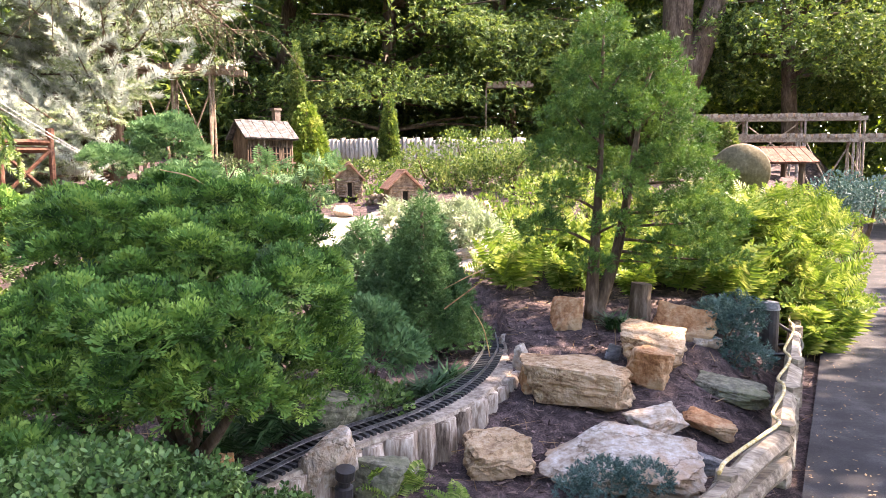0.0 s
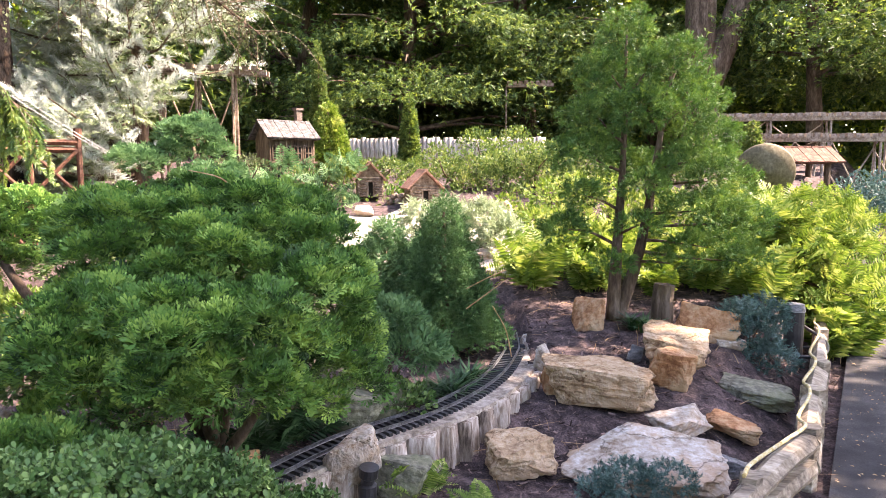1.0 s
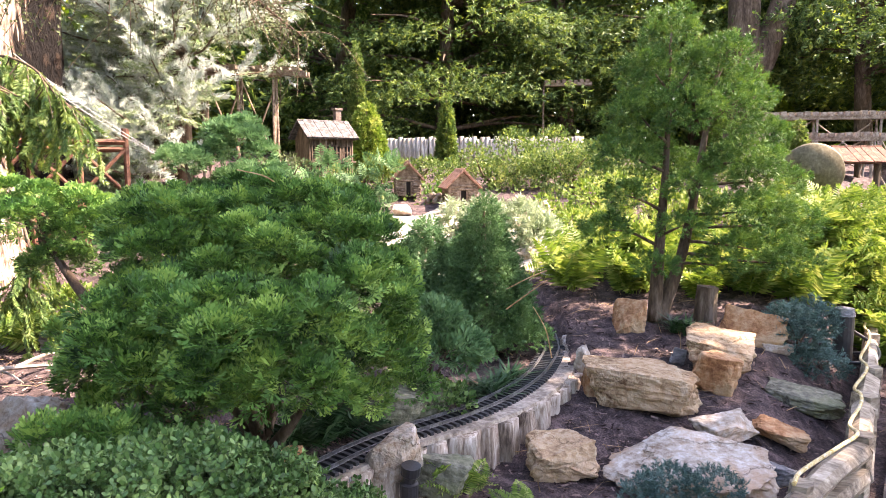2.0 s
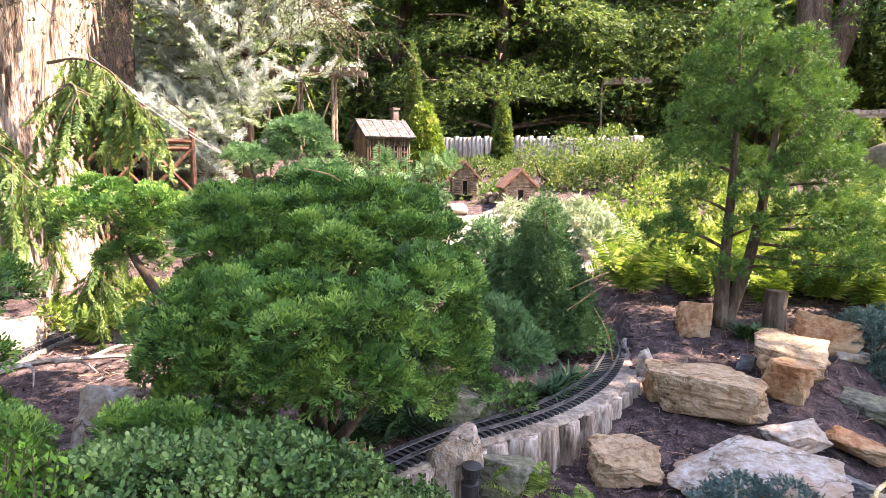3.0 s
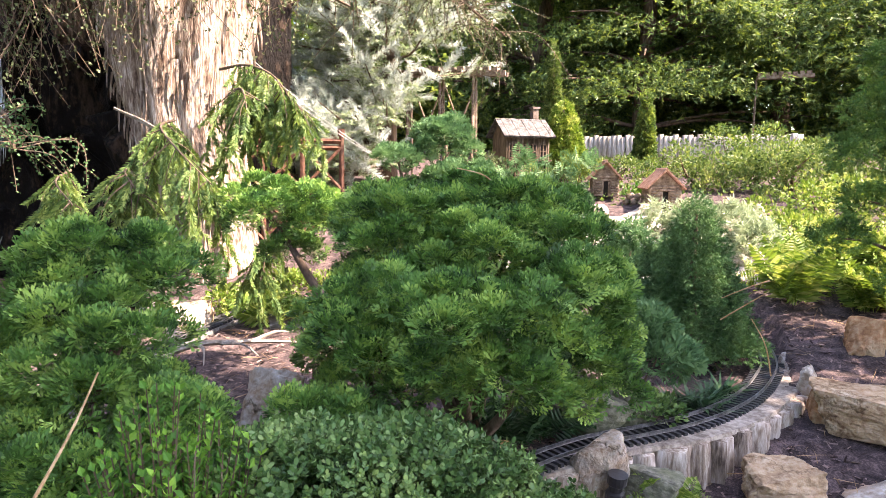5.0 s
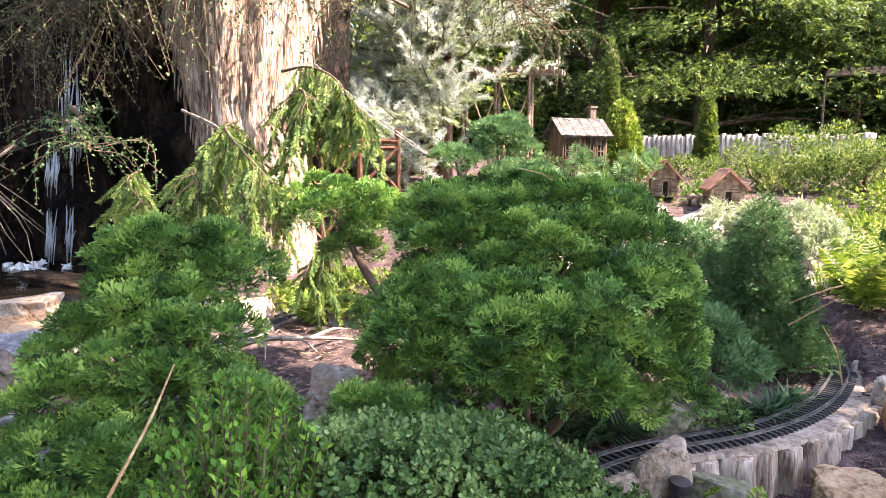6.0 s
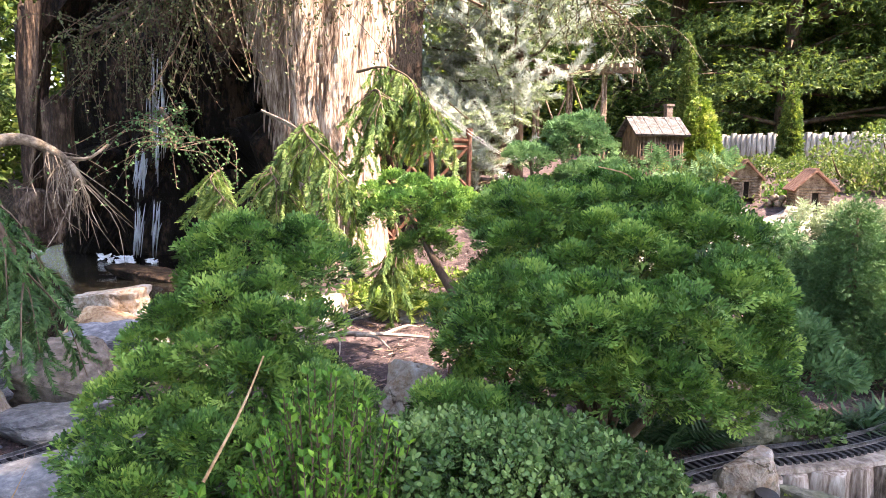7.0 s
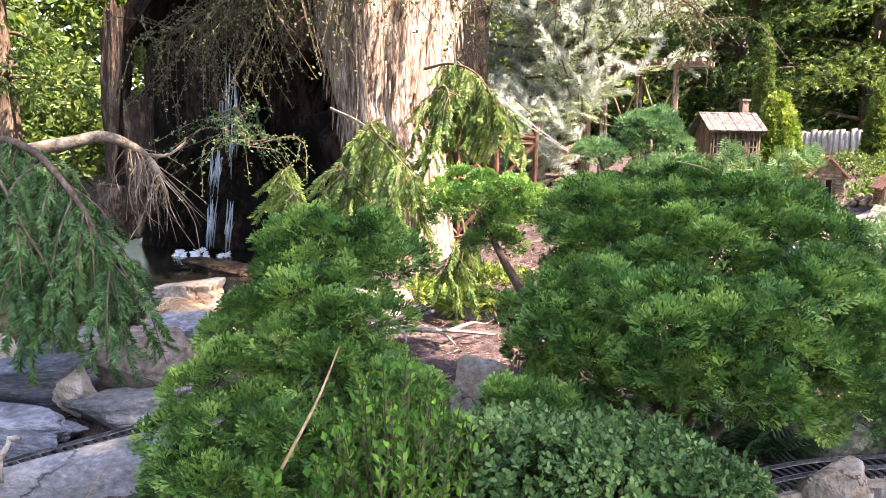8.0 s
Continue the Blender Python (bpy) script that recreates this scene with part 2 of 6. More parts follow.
def stained(m, stain, scale=3.2, crack=4.0, amount=0.6):
    """Rusty stains and dark hairline cracks over a stone, in its own relief."""
    nt = m.node_tree
    b = nt.nodes["Principled BSDF"]
    base = b.inputs["Base Color"].links[0].from_socket
    tc = nt.nodes["Texture Coordinate"]
    n = nt.nodes.new("ShaderNodeTexNoise")
    n.inputs["Scale"].default_value, n.inputs["Detail"].default_value, n.inputs["Roughness"].default_value = scale * 2.4, 6.0, 0.7
    nt.links.new(tc.outputs["Object"], n.inputs["Vector"])
    fac = ramp_node(nt, [(0.46, (0, 0, 0)), (0.62, (amount,) * 3)])
    nt.links.new(n.outputs[0], fac.inputs[0])
    mx = nt.nodes.new("ShaderNodeMix")
    mx.data_type = "RGBA"
    nt.links.new(fac.outputs[0], mx.inputs["Factor"])
    nt.links.new(base, mx.inputs["A"])
    mx.inputs["B"].default_value = (*stain, 1)
    warp = nt.nodes.new("ShaderNodeVectorMath")
    warp.operation = "MULTIPLY_ADD"
    nt.links.new(n.outputs["Color"], warp.inputs[0])
    warp.inputs[1].default_value = (0.22, 0.22, 0.22)
    nt.links.new(tc.outputs["Object"], warp.inputs[2])
    vo = nt.nodes.new("ShaderNodeTexVoronoi")
    vo.feature = "DISTANCE_TO_EDGE"
    vo.inputs["Scale"].default_value = crack
    nt.links.new(warp.outputs[0], vo.inputs["Vector"])
    line = ramp_node(nt, [(0.0, (0.45, 0.40, 0.35)), (0.016, (1, 1, 1))])
    nt.links.new(vo.outputs["Distance"], line.inputs[0])
    dk = nt.nodes.new("ShaderNodeMix")
    dk.data_type, dk.blend_type = "RGBA", "MULTIPLY"
    dk.inputs["Factor"].default_value = 0.7
    nt.links.new(mx.outputs["Result"], dk.inputs["A"])
    nt.links.new(line.outputs[0], dk.inputs["B"])
    nt.links.new(dk.outputs["Result"], b.inputs["Base Color"])
    old = b.inputs["Normal"].links[0].from_socket
    bp = nt.nodes.new("ShaderNodeBump")
    bp.inputs["Strength"].default_value, bp.inputs["Distance"].default_value = 0.7, 0.012
    nt.links.new(line.outputs[0], bp.inputs["Height"])
    nt.links.new(old, bp.inputs["Normal"])
    nt.links.new(bp.outputs[0], b.inputs["Normal"])


stained(M_TAN, (0.30, 0.155, 0.07))
stained(M_RUST, (0.40, 0.30, 0.19), 3.0, 3.0)
stained(M_PALE, (0.34, 0.20, 0.10), 2.2, 3.4, 0.7)
stained(M_GREY, (0.20, 0.17, 0.13), 3.0, 2.5, 0.4)
stained(M_GREYBROWN, (0.20, 0.13, 0.085), 2.5, 2.5, 0.5)
stained(M_MOSS, (0.10, 0.115, 0.05), 3.5, 2.5, 0.7)


def water_material(name, base, rough, alpha_like=0.0):
    m = surface(name, [(0.3, base), (0.7, tuple(min(1, c * 1.6) for c in base))], rough, 6, 40, 0.35, spec=0.6, dist=0.01)
    m.node_tree.nodes["Principled BSDF"].inputs["Transmission Weight"].default_value = alpha_like
    return m


M_POND = water_material("dark_pond_water", (0.010, 0.009, 0.007), 0.06)
M_FOAM = water_material("white_foam", (0.62, 0.66, 0.70), 0.4)
M_FALL = water_material("falling_water", (0.55, 0.60, 0.66), 0.15, 0.6)


# ---- mesh helpers ----
BASES = {}


def thing(name, at, label, category, group="", kind=""):
    """A top-level Empty at the base of a thing."""
    ob = new(name)
    ob.location = at
    ob.empty_display_size = 0.05
    BASES[ob.name] = Vector(at)
    return tagged(ob, label, category, group, kind)


def root_base(parent):
    return BASES[parent.name]


def mesh_data(name, verts, faces, material, smooth=False):
    """faces: array (m, 3) or (m, 4), or a list of such arrays."""
    verts = np.asarray(verts, dtype=np.float32)
    groups = faces if isinstance(faces, list) else [faces]
    me = bpy.data.meshes.new(name)
    me.vertices.add(len(verts))
    me.vertices.foreach_set("co", verts.ravel())
    flat = np.concatenate([np.asarray(g, dtype=np.int32).ravel() for g in groups])
    sizes = np.concatenate([np.full(len(g), np.asarray(g).shape[1], dtype=np.int32) for g in groups])
    starts = np.concatenate(([0], np.cumsum(sizes)[:-1])).astype(np.int32)
    me.loops.add(len(flat))
    me.loops.foreach_set("vertex_index", flat)
    me.polygons.add(len(sizes))
    me.polygons.foreach_set("loop_start", starts)
    me.polygons.foreach_set("use_smooth", np.full(len(sizes), smooth, dtype=bool))
    me.update(calc_edges=True)
    me.validate()
    me.materials.append(material)
    return me


def part(name, geo, material, parent, label="", smooth=False, kind=""):
    """One mesh object under a thing or a part; geo in world coordinates."""
    v, f = geo
    base = root_base(parent)
    ob = new(name, mesh_data(name, np.asarray(v) - np.array(base), f, material, smooth))
    ob.parent = parent
    BASES[ob.name] = base
    return tagged(ob, label, kind=kind)


def solo(name, geo, material, at, label, category="", group="", kind="", smooth=False):
    """A thing that is one mesh."""
    v, f = geo
    ob = new(name, mesh_data(name, np.asarray(v) - np.array(at), f, material, smooth))
    ob.location = at
    BASES[ob.name] = Vector(at)
    return tagged(ob, label, category, group, kind)


def join(*geos):
    vs, quads, tris, n = [], [], [], 0
    for v, f in geos:
        for g in (f if isinstance(f, list) else [f]):
            g = np.asarray(g)
            if len(g):
                (quads if g.shape[1] == 4 else tris).append(g + n)
        vs.append(np.asarray(v))
        n += len(v)
    faces = [np.concatenate(s) for s in (quads, tris) if s]
    return np.concatenate(vs), faces


def box(c, size, turn=None):
    """A box about c; turn: 3x3 rotation."""
    s = np.array([[x, y, z] for x in (-.5, .5) for y in (-.5, .5) for z in (-.5, .5)]) * np.array(size)
    if turn is not None:
        s = s @ np.array(turn).T
    f = np.array([[0, 1, 3, 2], [4, 6, 7, 5], [0, 4, 5, 1], [2, 3, 7, 6], [0, 2, 6, 4], [1, 5, 7, 3]])
    return s + np.array(c), f


def rot(rx=0, ry=0, rz=0):
    return np.array(Euler([radians(a) for a in (rx, ry, rz)]).to_matrix())


def tube(pts, radii, sides=8, wob=0.0, seed=0, cap=True):
    """A tapered tube through pts, uneven by wob."""
    pts = np.asarray(pts, dtype=float)
    radii = np.broadcast_to(np.asarray(radii, dtype=float), (len(pts),))
    r = np.random.default_rng(seed)
    tang = np.gradient(pts, axis=0)
    tang /= np.linalg.norm(tang, axis=1)[:, None] + 1e-9
    ref = np.array((0, 0, 1.0)) if abs(tang[:, 2]).mean() < 0.8 else np.array((1.0, 0, 0))
    a = np.cross(tang, ref)
    a /= np.linalg.norm(a, axis=1)[:, None] + 1e-9
    b = np.cross(tang, a)
    th = np.linspace(0, 2 * np.pi, sides, endpoint=False)
    rr = radii[:, None] * (1 + wob * r.normal(size=(1, sides)) + wob * 0.4 * r.normal(size=(len(pts), sides)))
    v = pts[:, None] + rr[..., None] * (np.cos(th)[None, :, None] * a[:, None] + np.sin(th)[None, :, None] * b[:, None])
    n = len(pts)
    i, j = np.meshgrid(np.arange(n - 1), np.arange(sides), indexing="ij")
    k = (j + 1) % sides
    q = np.stack([i * sides + j, i * sides + k, (i + 1) * sides + k, (i + 1) * sides + j], -1).reshape(-1, 4)
    v = v.reshape(-1, 3)
    faces = [q]
    if cap:
        v = np.vstack([v, pts[0], pts[-1]])
        j = np.arange(sides)
        faces.append(np.vstack([np.stack([np.full(sides, n * sides), (j + 1) % sides, j], -1),
                                np.stack([np.full(sides, n * sides + 1), (n - 1) * sides + j, (n - 1) * sides + (j + 1) % sides], -1)]))
    return v, faces


def spline(pts, n):
    """A smooth curve through pts, n points."""
    pts = np.asarray(pts, dtype=float)
    p = np.vstack([2 * pts[0] - pts[1], pts, 2 * pts[-1] - pts[-2]])
    seg = len(pts) - 1
    out = []
    for u in np.linspace(0, seg, n):
        i = min(int(u), seg - 1)
        t = u - i
        a, b, c, d = p[i:i + 4]
        out.append(0.5 * (2 * b + (c - a) * t + (2 * a - 5 * b + 4 * c - d) * t * t + (3 * b - a - 3 * c + d) * t ** 3))
    return np.array(out)


def even(pts, step):
    """The same curve in even steps."""
    pts = spline(pts, 400)
    s = np.concatenate(([0], np.cumsum(np.linalg.norm(np.diff(pts, axis=0), axis=1))))
    n = max(2, int(s[-1] / step))
    u = np.linspace(0, s[-1], n)
    return np.stack([np.interp(u, s, pts[:, k]) for k in range(3)], -1)


def unit(v):
    return v / (np.linalg.norm(v, axis=-1, keepdims=True) + 1e-9)


def frames(along, r, spin=True, flat=0.0):
    """Bases whose y axis runs along; the z axis is random about it, or bent towards up by flat."""
    along = unit(along)
    z = r.normal(size=along.shape)
    z = z * (1 - flat) + flat * np.array((0, 0, 1.0)) * 3
    x = unit(np.cross(along, z))
    z = np.cross(x, along)
    return np.stack([x, along, z], -1)


def scatter(template, locs, bases, sizes):
    tv, tf = template
    n, k = len(locs), len(tv)
    v = np.einsum("nij,kj->nki", bases, tv) * np.asarray(sizes).reshape(-1, 1, 1) + locs[:, None]
    f = (tf[None] + (np.arange(n) * k)[:, None, None]).reshape(-1, tf.shape[1])
    return v.reshape(-1, 3), f


def rhombi(items):
    """items: base point, tip point, half width, normal lift."""
    v, f = [], []
    for a, b, w in items:
        a, b = np.array(a, float), np.array(b, float)
        d = b - a
        side = np.cross(d, (0, 0, 1.0))
        side = side / (np.linalg.norm(side) + 1e-9) * w
        m = a + d * 0.55 + np.array((0, 0, w * 0.5))
        i = len(v)
        v += [a, m - side, b, m + side]
        f.append([i, i + 1, i + 2, i + 3])
    return np.array(v), np.array(f)


def fan_spray(seed, w=0.085, fingers=3):
    """A small fan of blunt scaly fingers, tips curling up."""
    r = np.random.default_rng(seed)
    v, f = [], []

    def finger(a, ang, L):
        d = np.array((math.sin(ang), math.cos(ang), 0.25 + r.normal(0, .18))) * L
        s = np.array((math.cos(ang), -math.sin(ang), r.normal(0, .3))) * w
        i = len(v)
        v.extend([a, a + d * .62 + s, a + d, a + d * .62 - s])
        f.append([i, i + 1, i + 2, i + 3])

    for a in np.linspace(-0.8, 0.8, fingers) + r.normal(0, 0.12, fingers):
        L = 0.75 - 0.12 * abs(a) + r.normal(0, .06)
        finger(np.zeros(3), a, L)
        st = np.array((math.sin(a), math.cos(a), 0.25)) * L * r.uniform(.4, .6)
        for s in (-1, 1):
            finger(st, a + s * 0.65 + r.normal(0, .12), 0.40)
    return np.array(v), np.array(f)


def needle_tuft(seed, n=16, spread=1.0, w=0.035):
    r = np.random.default_rng(seed)
    v, f = [], []
    for i in range(n):
        u = r.uniform(0, 0.75)
        a = r.uniform(0, 2 * np.pi)
        d = np.array((math.cos(a) * spread, 0.75, math.sin(a) * spread))
        d = d / np.linalg.norm(d) * r.uniform(0.4, 0.55)
        p = np.array((0, u, 0))
        s = np.cross(d, r.normal(size=3))
        s = s / np.linalg.norm(s) * w
        k = len(v)
        v += [p - s, p + s, p + d]
        f.append([k, k + 1, k + 2])
    return np.array(v), np.array(f)


def spruce_twig(seed, n=46, w=0.012, needle=0.17):
    """A long twig with needles all round."""
    r = np.random.default_rng(seed)
    v, f = [], []
    for u in np.linspace(0.02, 0.97, n):
        a = r.uniform(0, 2 * np.pi)
        d = np.array((math.cos(a), 0.75, math.sin(a) * 0.7))
        d = d / np.linalg.norm(d) * needle * r.uniform(0.8, 1.15)
        p = np.array((0, u, -0.06 * u * u))
        s = np.array((0.3, 1.0, 0.2)) * w
        k = len(v)
        v += [p - s, p + s, p + d]
        f.append([k, k + 1, k + 2])
    return np.array(v), np.array(f)


def leaf_shape(w=0.32, fold=0.12):
    v = np.array([(0, 0, 0), (-w, 0.45, fold), (0, 0.5, 0), (w, 0.45, fold), (0, 1, -0.06)], float)
    return v, np.array([[0, 2, 1], [0, 3, 2], [1, 2, 4], [2, 3, 4]])


def frond(seed, pairs=20, droop=0.45, width=0.24, pinna=0.021):
    """A fern frond arching along y."""
    it = []
    r = np.random.default_rng(seed)
    arc = lambda u: np.array((0, u * (1 - 0.12 * u), 0.32 * u - droop * u * u * 1.3))
    for i in range(6):
        it.append((arc(i / 6), arc((i + 1) / 6), 0.012))
    for i in range(pairs):
        u = 0.12 + 0.86 * i / pairs
        L = width * math.sin(math.pi * min(1, (u + 0.12) ** 0.8)) ** 0.7 + 0.03
        for s in (-1, 1):
            p = arc(u)
            it.append((p, p + np.array((s * L, 0.28 * L, -0.15 * L + r.normal(0, 0.03))), pinna))
    return rhombi(it)


def cypress_fan(seed, w=0.105, fingers=4):
    """One flat fan of blunt scaly fingers joined at the root, edges curling up."""
    r = np.random.default_rng(seed)
    v, f = [np.zeros(3)], []

    def finger(root, ang, L, wide):
        a = v[root]
        lift = 0.16 + 0.22 * abs(math.sin(ang)) + r.normal(0, .07)
        d = np.array((math.sin(ang), math.cos(ang), lift)) * L
        q = np.array((math.cos(ang), -math.sin(ang), r.normal(0, .25))) * wide
        i = len(v)
        v.extend([a + d * .7 + q, a + d, a + d * .7 - q])
        f.append([root, i, i + 1, i + 2])
        return i

    for a in np.linspace(-1.0, 1.0, fingers) + r.normal(0, 0.1, fingers):
        L = 0.95 - 0.22 * abs(a) + r.normal(0, .06)
        i = finger(0, a, L, w)
        finger(i, a + 0.6 + r.normal(0, .12), 0.36, w * .85)
        finger(i + 2, a - 0.6 + r.normal(0, .12), 0.36, w * .85)
    return np.array(v), np.array(f)


def leaf_sprig(seed, n=7):
    """A short shoot with rounded leaves turned outwards and up."""
    r = np.random.default_rng(seed)
    v, f = [], []
    for k in range(n):
        a = k * 2.4 + r.normal(0, .3)
        p = np.array((0, .12 + .7 * k / n, 0))
        d = np.array((math.cos(a), .75 + .5 * k / n, math.sin(a)))
        d = d / np.linalg.norm(d) * r.uniform(.32, .46)
        side = np.cross(d, (0, 1.0, 0))
        side = side / np.linalg.norm(side) * .11
        i = len(v)
        v += [p, p + d * .35 + side, p + d * .75 + side, p + d, p + d * .75 - side, p + d * .35 - side]
        f += [[i, i + 1, i + 2, i + 3], [i, i + 3, i + 4, i + 5]]
    return np.array(v), np.array(f)


CYPRESS = [cypress_fan(s) for s in range(5)]
SPRIGS = [leaf_sprig(s) for s in range(4)]
HEM = [needle_tuft(s + 60, 8, 0.9, 0.075) for s in range(4)]
FANS = [fan_spray(s, 0.068, 3) for s in range(4)]
FANS_LITE = [fan_spray(s, 0.1, 2) for s in range(4)]
PAIR = (np.array([(0, 0, 0), (-.36, .45, .1), (0, 1, -.05), (.36, .45, .1)], float), np.array([[0, 2, 1], [0, 3, 2]]))
TUFTS = [needle_tuft(s, 18, 1.0, 0.045) for s in range(3)]
BRUSH = [needle_tuft(s + 40, 22, 0.8, 0.032) for s in range(3)]
TWIGS = [spruce_twig(s, 80, .040, .17) for s in range(3)]
LEAF = leaf_shape()
SLIM = leaf_shape(0.2, 0.08)
ROUND = leaf_shape(0.42, 0.1)
FRONDS = [frond(s, 15, .45, .25, .03) for s in range(3)]
BROAD = [frond(s + 5, 8, .35, .30, .045) for s in range(3)]


def scatter_mix(templates, locs, bases, sizes):
    n = len(locs)
    out = []
    for k, t in enumerate(templates):
        sl = slice(k, n, len(templates))
        out.append(scatter(t, locs[sl], bases[sl], np.broadcast_to(sizes, (n,))[sl]))
    return join(*out)


def shell(centre, radii, n, r, lower=-0.45, depth=0.35, rough=0.12):
    """n points near the surface of a lumpy ellipsoid, with outward directions."""
    d = unit(r.normal(size=(int(n * 2.2) + 8, 3)))
    d = d[d[:, 2] > lower][:n]
    seed = r.uniform(0, 50, 3)
    lump = np.array([noise.noise(Vector(x * 2.3 + seed)) for x in d])
    q = (1 + rough * 2.2 * lump) * (1 - depth * r.random(len(d)) ** 2.2)
    return np.array(centre) + d * np.array(radii) * q[:, None], unit(d / np.array(radii))


def crown(poms, templates, density, size, r, up=0.5, jitter=0.45, lower=-0.45, depth=0.35, flat=0.0, rough=0.12):
    """Foliage of many lumps: poms are (centre, radii)."""
    L, A = [], []
    for c, rad in poms:
        n = max(12, int(density * (rad[0] * rad[1] + rad[0] * rad[2] + rad[1] * rad[2]) * 4))
        p, d = shell(c, rad, n, r, lower, depth, rough)
        L.append(p)
        A.append(unit(d + np.array((0, 0, up)) + r.normal(0, jitter, d.shape)))
    L, A = np.concatenate(L), np.concatenate(A)
    s = size * r.uniform(0.7, 1.25, len(L))
    return scatter_mix(templates, L, frames(A, r, flat=flat), s)


def pom_skin(poms, step, r, lower=-0.5):
    """Outer points of the union of lumps, with outward directions, spaced by step."""
    P, N = [], []
    C = np.array([c for c, q in poms], float)
    Q = np.array([q for c, q in poms], float)
    for k in range(len(C)):
        area = 4 * np.pi * (Q[k][0] * Q[k][1] + Q[k][0] * Q[k][2] + Q[k][1] * Q[k][2]) / 3
        d = unit(r.normal(size=(max(20, int(area / step ** 2 * 9)), 3)))
        d = d[d[:, 2] > lower]
        p = C[k] + d * Q[k]
        gap = (((p[:, None] - C[None]) / Q[None]) ** 2).sum(-1)
        gap[:, k] = 9
        ok = gap.min(1) > 0.86
        P.append(p[ok])
        N.append(unit(d / Q[k])[ok])
    return spaced(np.concatenate(P), np.concatenate(N), step, r)


def spaced(P, N, step, r):
    """A subset of points no nearer to one another than about step."""
    order = r.permutation(len(P))
    kept = np.zeros((0, 3))
    ids = []
    for i in order:
        if len(ids) == 0 or ((kept[-4000:] - P[i]) ** 2).sum(1).min() > (step * r.uniform(.8, 1.2)) ** 2:
            kept = np.vstack([kept, P[i]])
            ids.append(i)
    return P[ids], N[ids]


def tufts(P, N, templates, radius, per, size, r, up=0.8, flat=True, squash=0.7, spread=0.0, lift=0.15):
    """A rounded tuft of sprays on every point: sprays fan out from its heart, tips free."""
    L, Y = [], []
    for p, n in zip(P, N):
        R = radius * r.uniform(.7, 1.3)
        axis = unit(n * .8 + np.array((0, 0, up)))
        d = unit(r.normal(size=(per * 3, 3)))
        d = d[d @ axis > spread][:per]
        u = (.5 + .5 * np.sqrt(r.random(len(d))))[:, None]
        L.append(p - n * R * .45 + d * R * u * (1, 1, squash))
        Y.append(d + np.array((0, 0, lift)) + r.normal(0, .22, d.shape))
    L, Y = np.concatenate(L), unit(np.concatenate(Y))
    side = np.cross(Y, (0, 0, 1.0)) if flat else r.normal(size=Y.shape)
    x = unit(unit(side) + r.normal(0, .45, Y.shape))
    x = unit(x - Y * (x * Y).sum(1, keepdims=True))
    return scatter_mix(templates, L, np.stack([x, Y, np.cross(x, Y)], -1), size * r.uniform(.7, 1.25, len(L)))


def tufted(poms, templates, step, radius, per, size, r, up=0.8, flat=True, lower=-0.5, fill=0.78, fill_density=900, squash=0.7, lift=0.15):
    """Foliage of separate tufts over lumps, with sparser sprays inside."""
    P, N = pom_skin(poms, step, r, lower)
    out = [tufts(P, N, templates, radius, per, size, r, up, flat, squash, lift=lift)]
    inner = [(c, np.array(q) * fill) for c, q in poms]
    out.append(crown(inner, templates, fill_density, size, r, up, .6, -.8, .5))
    return join(*out)


def rock_geo(size, seed, cuts=11, sub=4, rough=0.05):
    """A broken stone: a convex block with bevelled breaks and uneven faces."""
    r = np.random.default_rng(seed)
    p = unit(r.normal(size=(11 + cuts // 2, 3)))
    p = np.sign(p) * np.abs(p) ** 0.5
    p[:, 2] = np.clip(p[:, 2], -0.8, r.uniform(0.45, 0.62))
    bm = bmesh.new()
    for q in p:
        bm.verts.new(q)
    res = bmesh.ops.convex_hull(bm, input=bm.verts)
    bmesh.ops.delete(bm, geom=[g for g in res["geom_interior"] if isinstance(g, bmesh.types.BMVert)], context="VERTS")
    bmesh.ops.dissolve_limit(bm, angle_limit=0.3, verts=bm.verts, edges=bm.edges)
    bmesh.ops.bevel(bm, geom=list(bm.edges), offset=0.07, segments=2, profile=0.6, affect="EDGES", clamp_overlap=True)
    bmesh.ops.triangulate(bm, faces=bm.faces)
    for k in range(4 if sub > 3 else 1):
        long = [e for e in bm.edges if e.calc_length() > (0.45, 0.25, 0.15, 0.11)[k]]
        bmesh.ops.subdivide_edges(bm, edges=long, cuts=1)
        bmesh.ops.triangulate(bm, faces=bm.faces)
    bm.verts.index_update()
    v = np.array([x.co for x in bm.verts])
    f = np.array([[y.index for y in x.verts] for x in bm.faces])
    bm.free()
    off = r.uniform(0, 90, 3)
    k = np.array([noise.fractal(Vector(q * 2.6 + off), 0.9, 2.1, 5) for q in v])
    strata = np.array([noise.noise(Vector((q[0] * .8, q[1] * .8, q[2] * 7)) + Vector(off)) for q in v])
    ledge = np.floor((v[:, 2] + 0.3 * k) * 4.5) / 4.5 - v[:, 2]
    v = v * (1 + rough * (1.7 * k + 1.0 * strata))[:, None]
    v[:, :2] *= (1 + rough * 1.6 * ledge)[:, None]
    lo, hi = v.min(0), v.max(0)
    v = (v - (lo + hi) / 2) / (hi - lo) * np.array(size)
    return v, f


def rock(at, size, turn, seed, material, label, sink=0.2, cuts=11, rough=0.05, name="rock", group="rocks of the garden", on_ground=False):
    """A stone on the ground; at: its foot."""
    v, f = rock_geo(size, seed, cuts, 4, rough)
    v = v @ rot(*turn).T
    v[:, 2] -= v[:, 2].min() + size[2] * sink
    if on_ground:
        at = (at[0], at[1], float(ground_height(at[0], at[1])))
    return solo(name, (v + np.array(at), f), material, at, label, "rock", group)

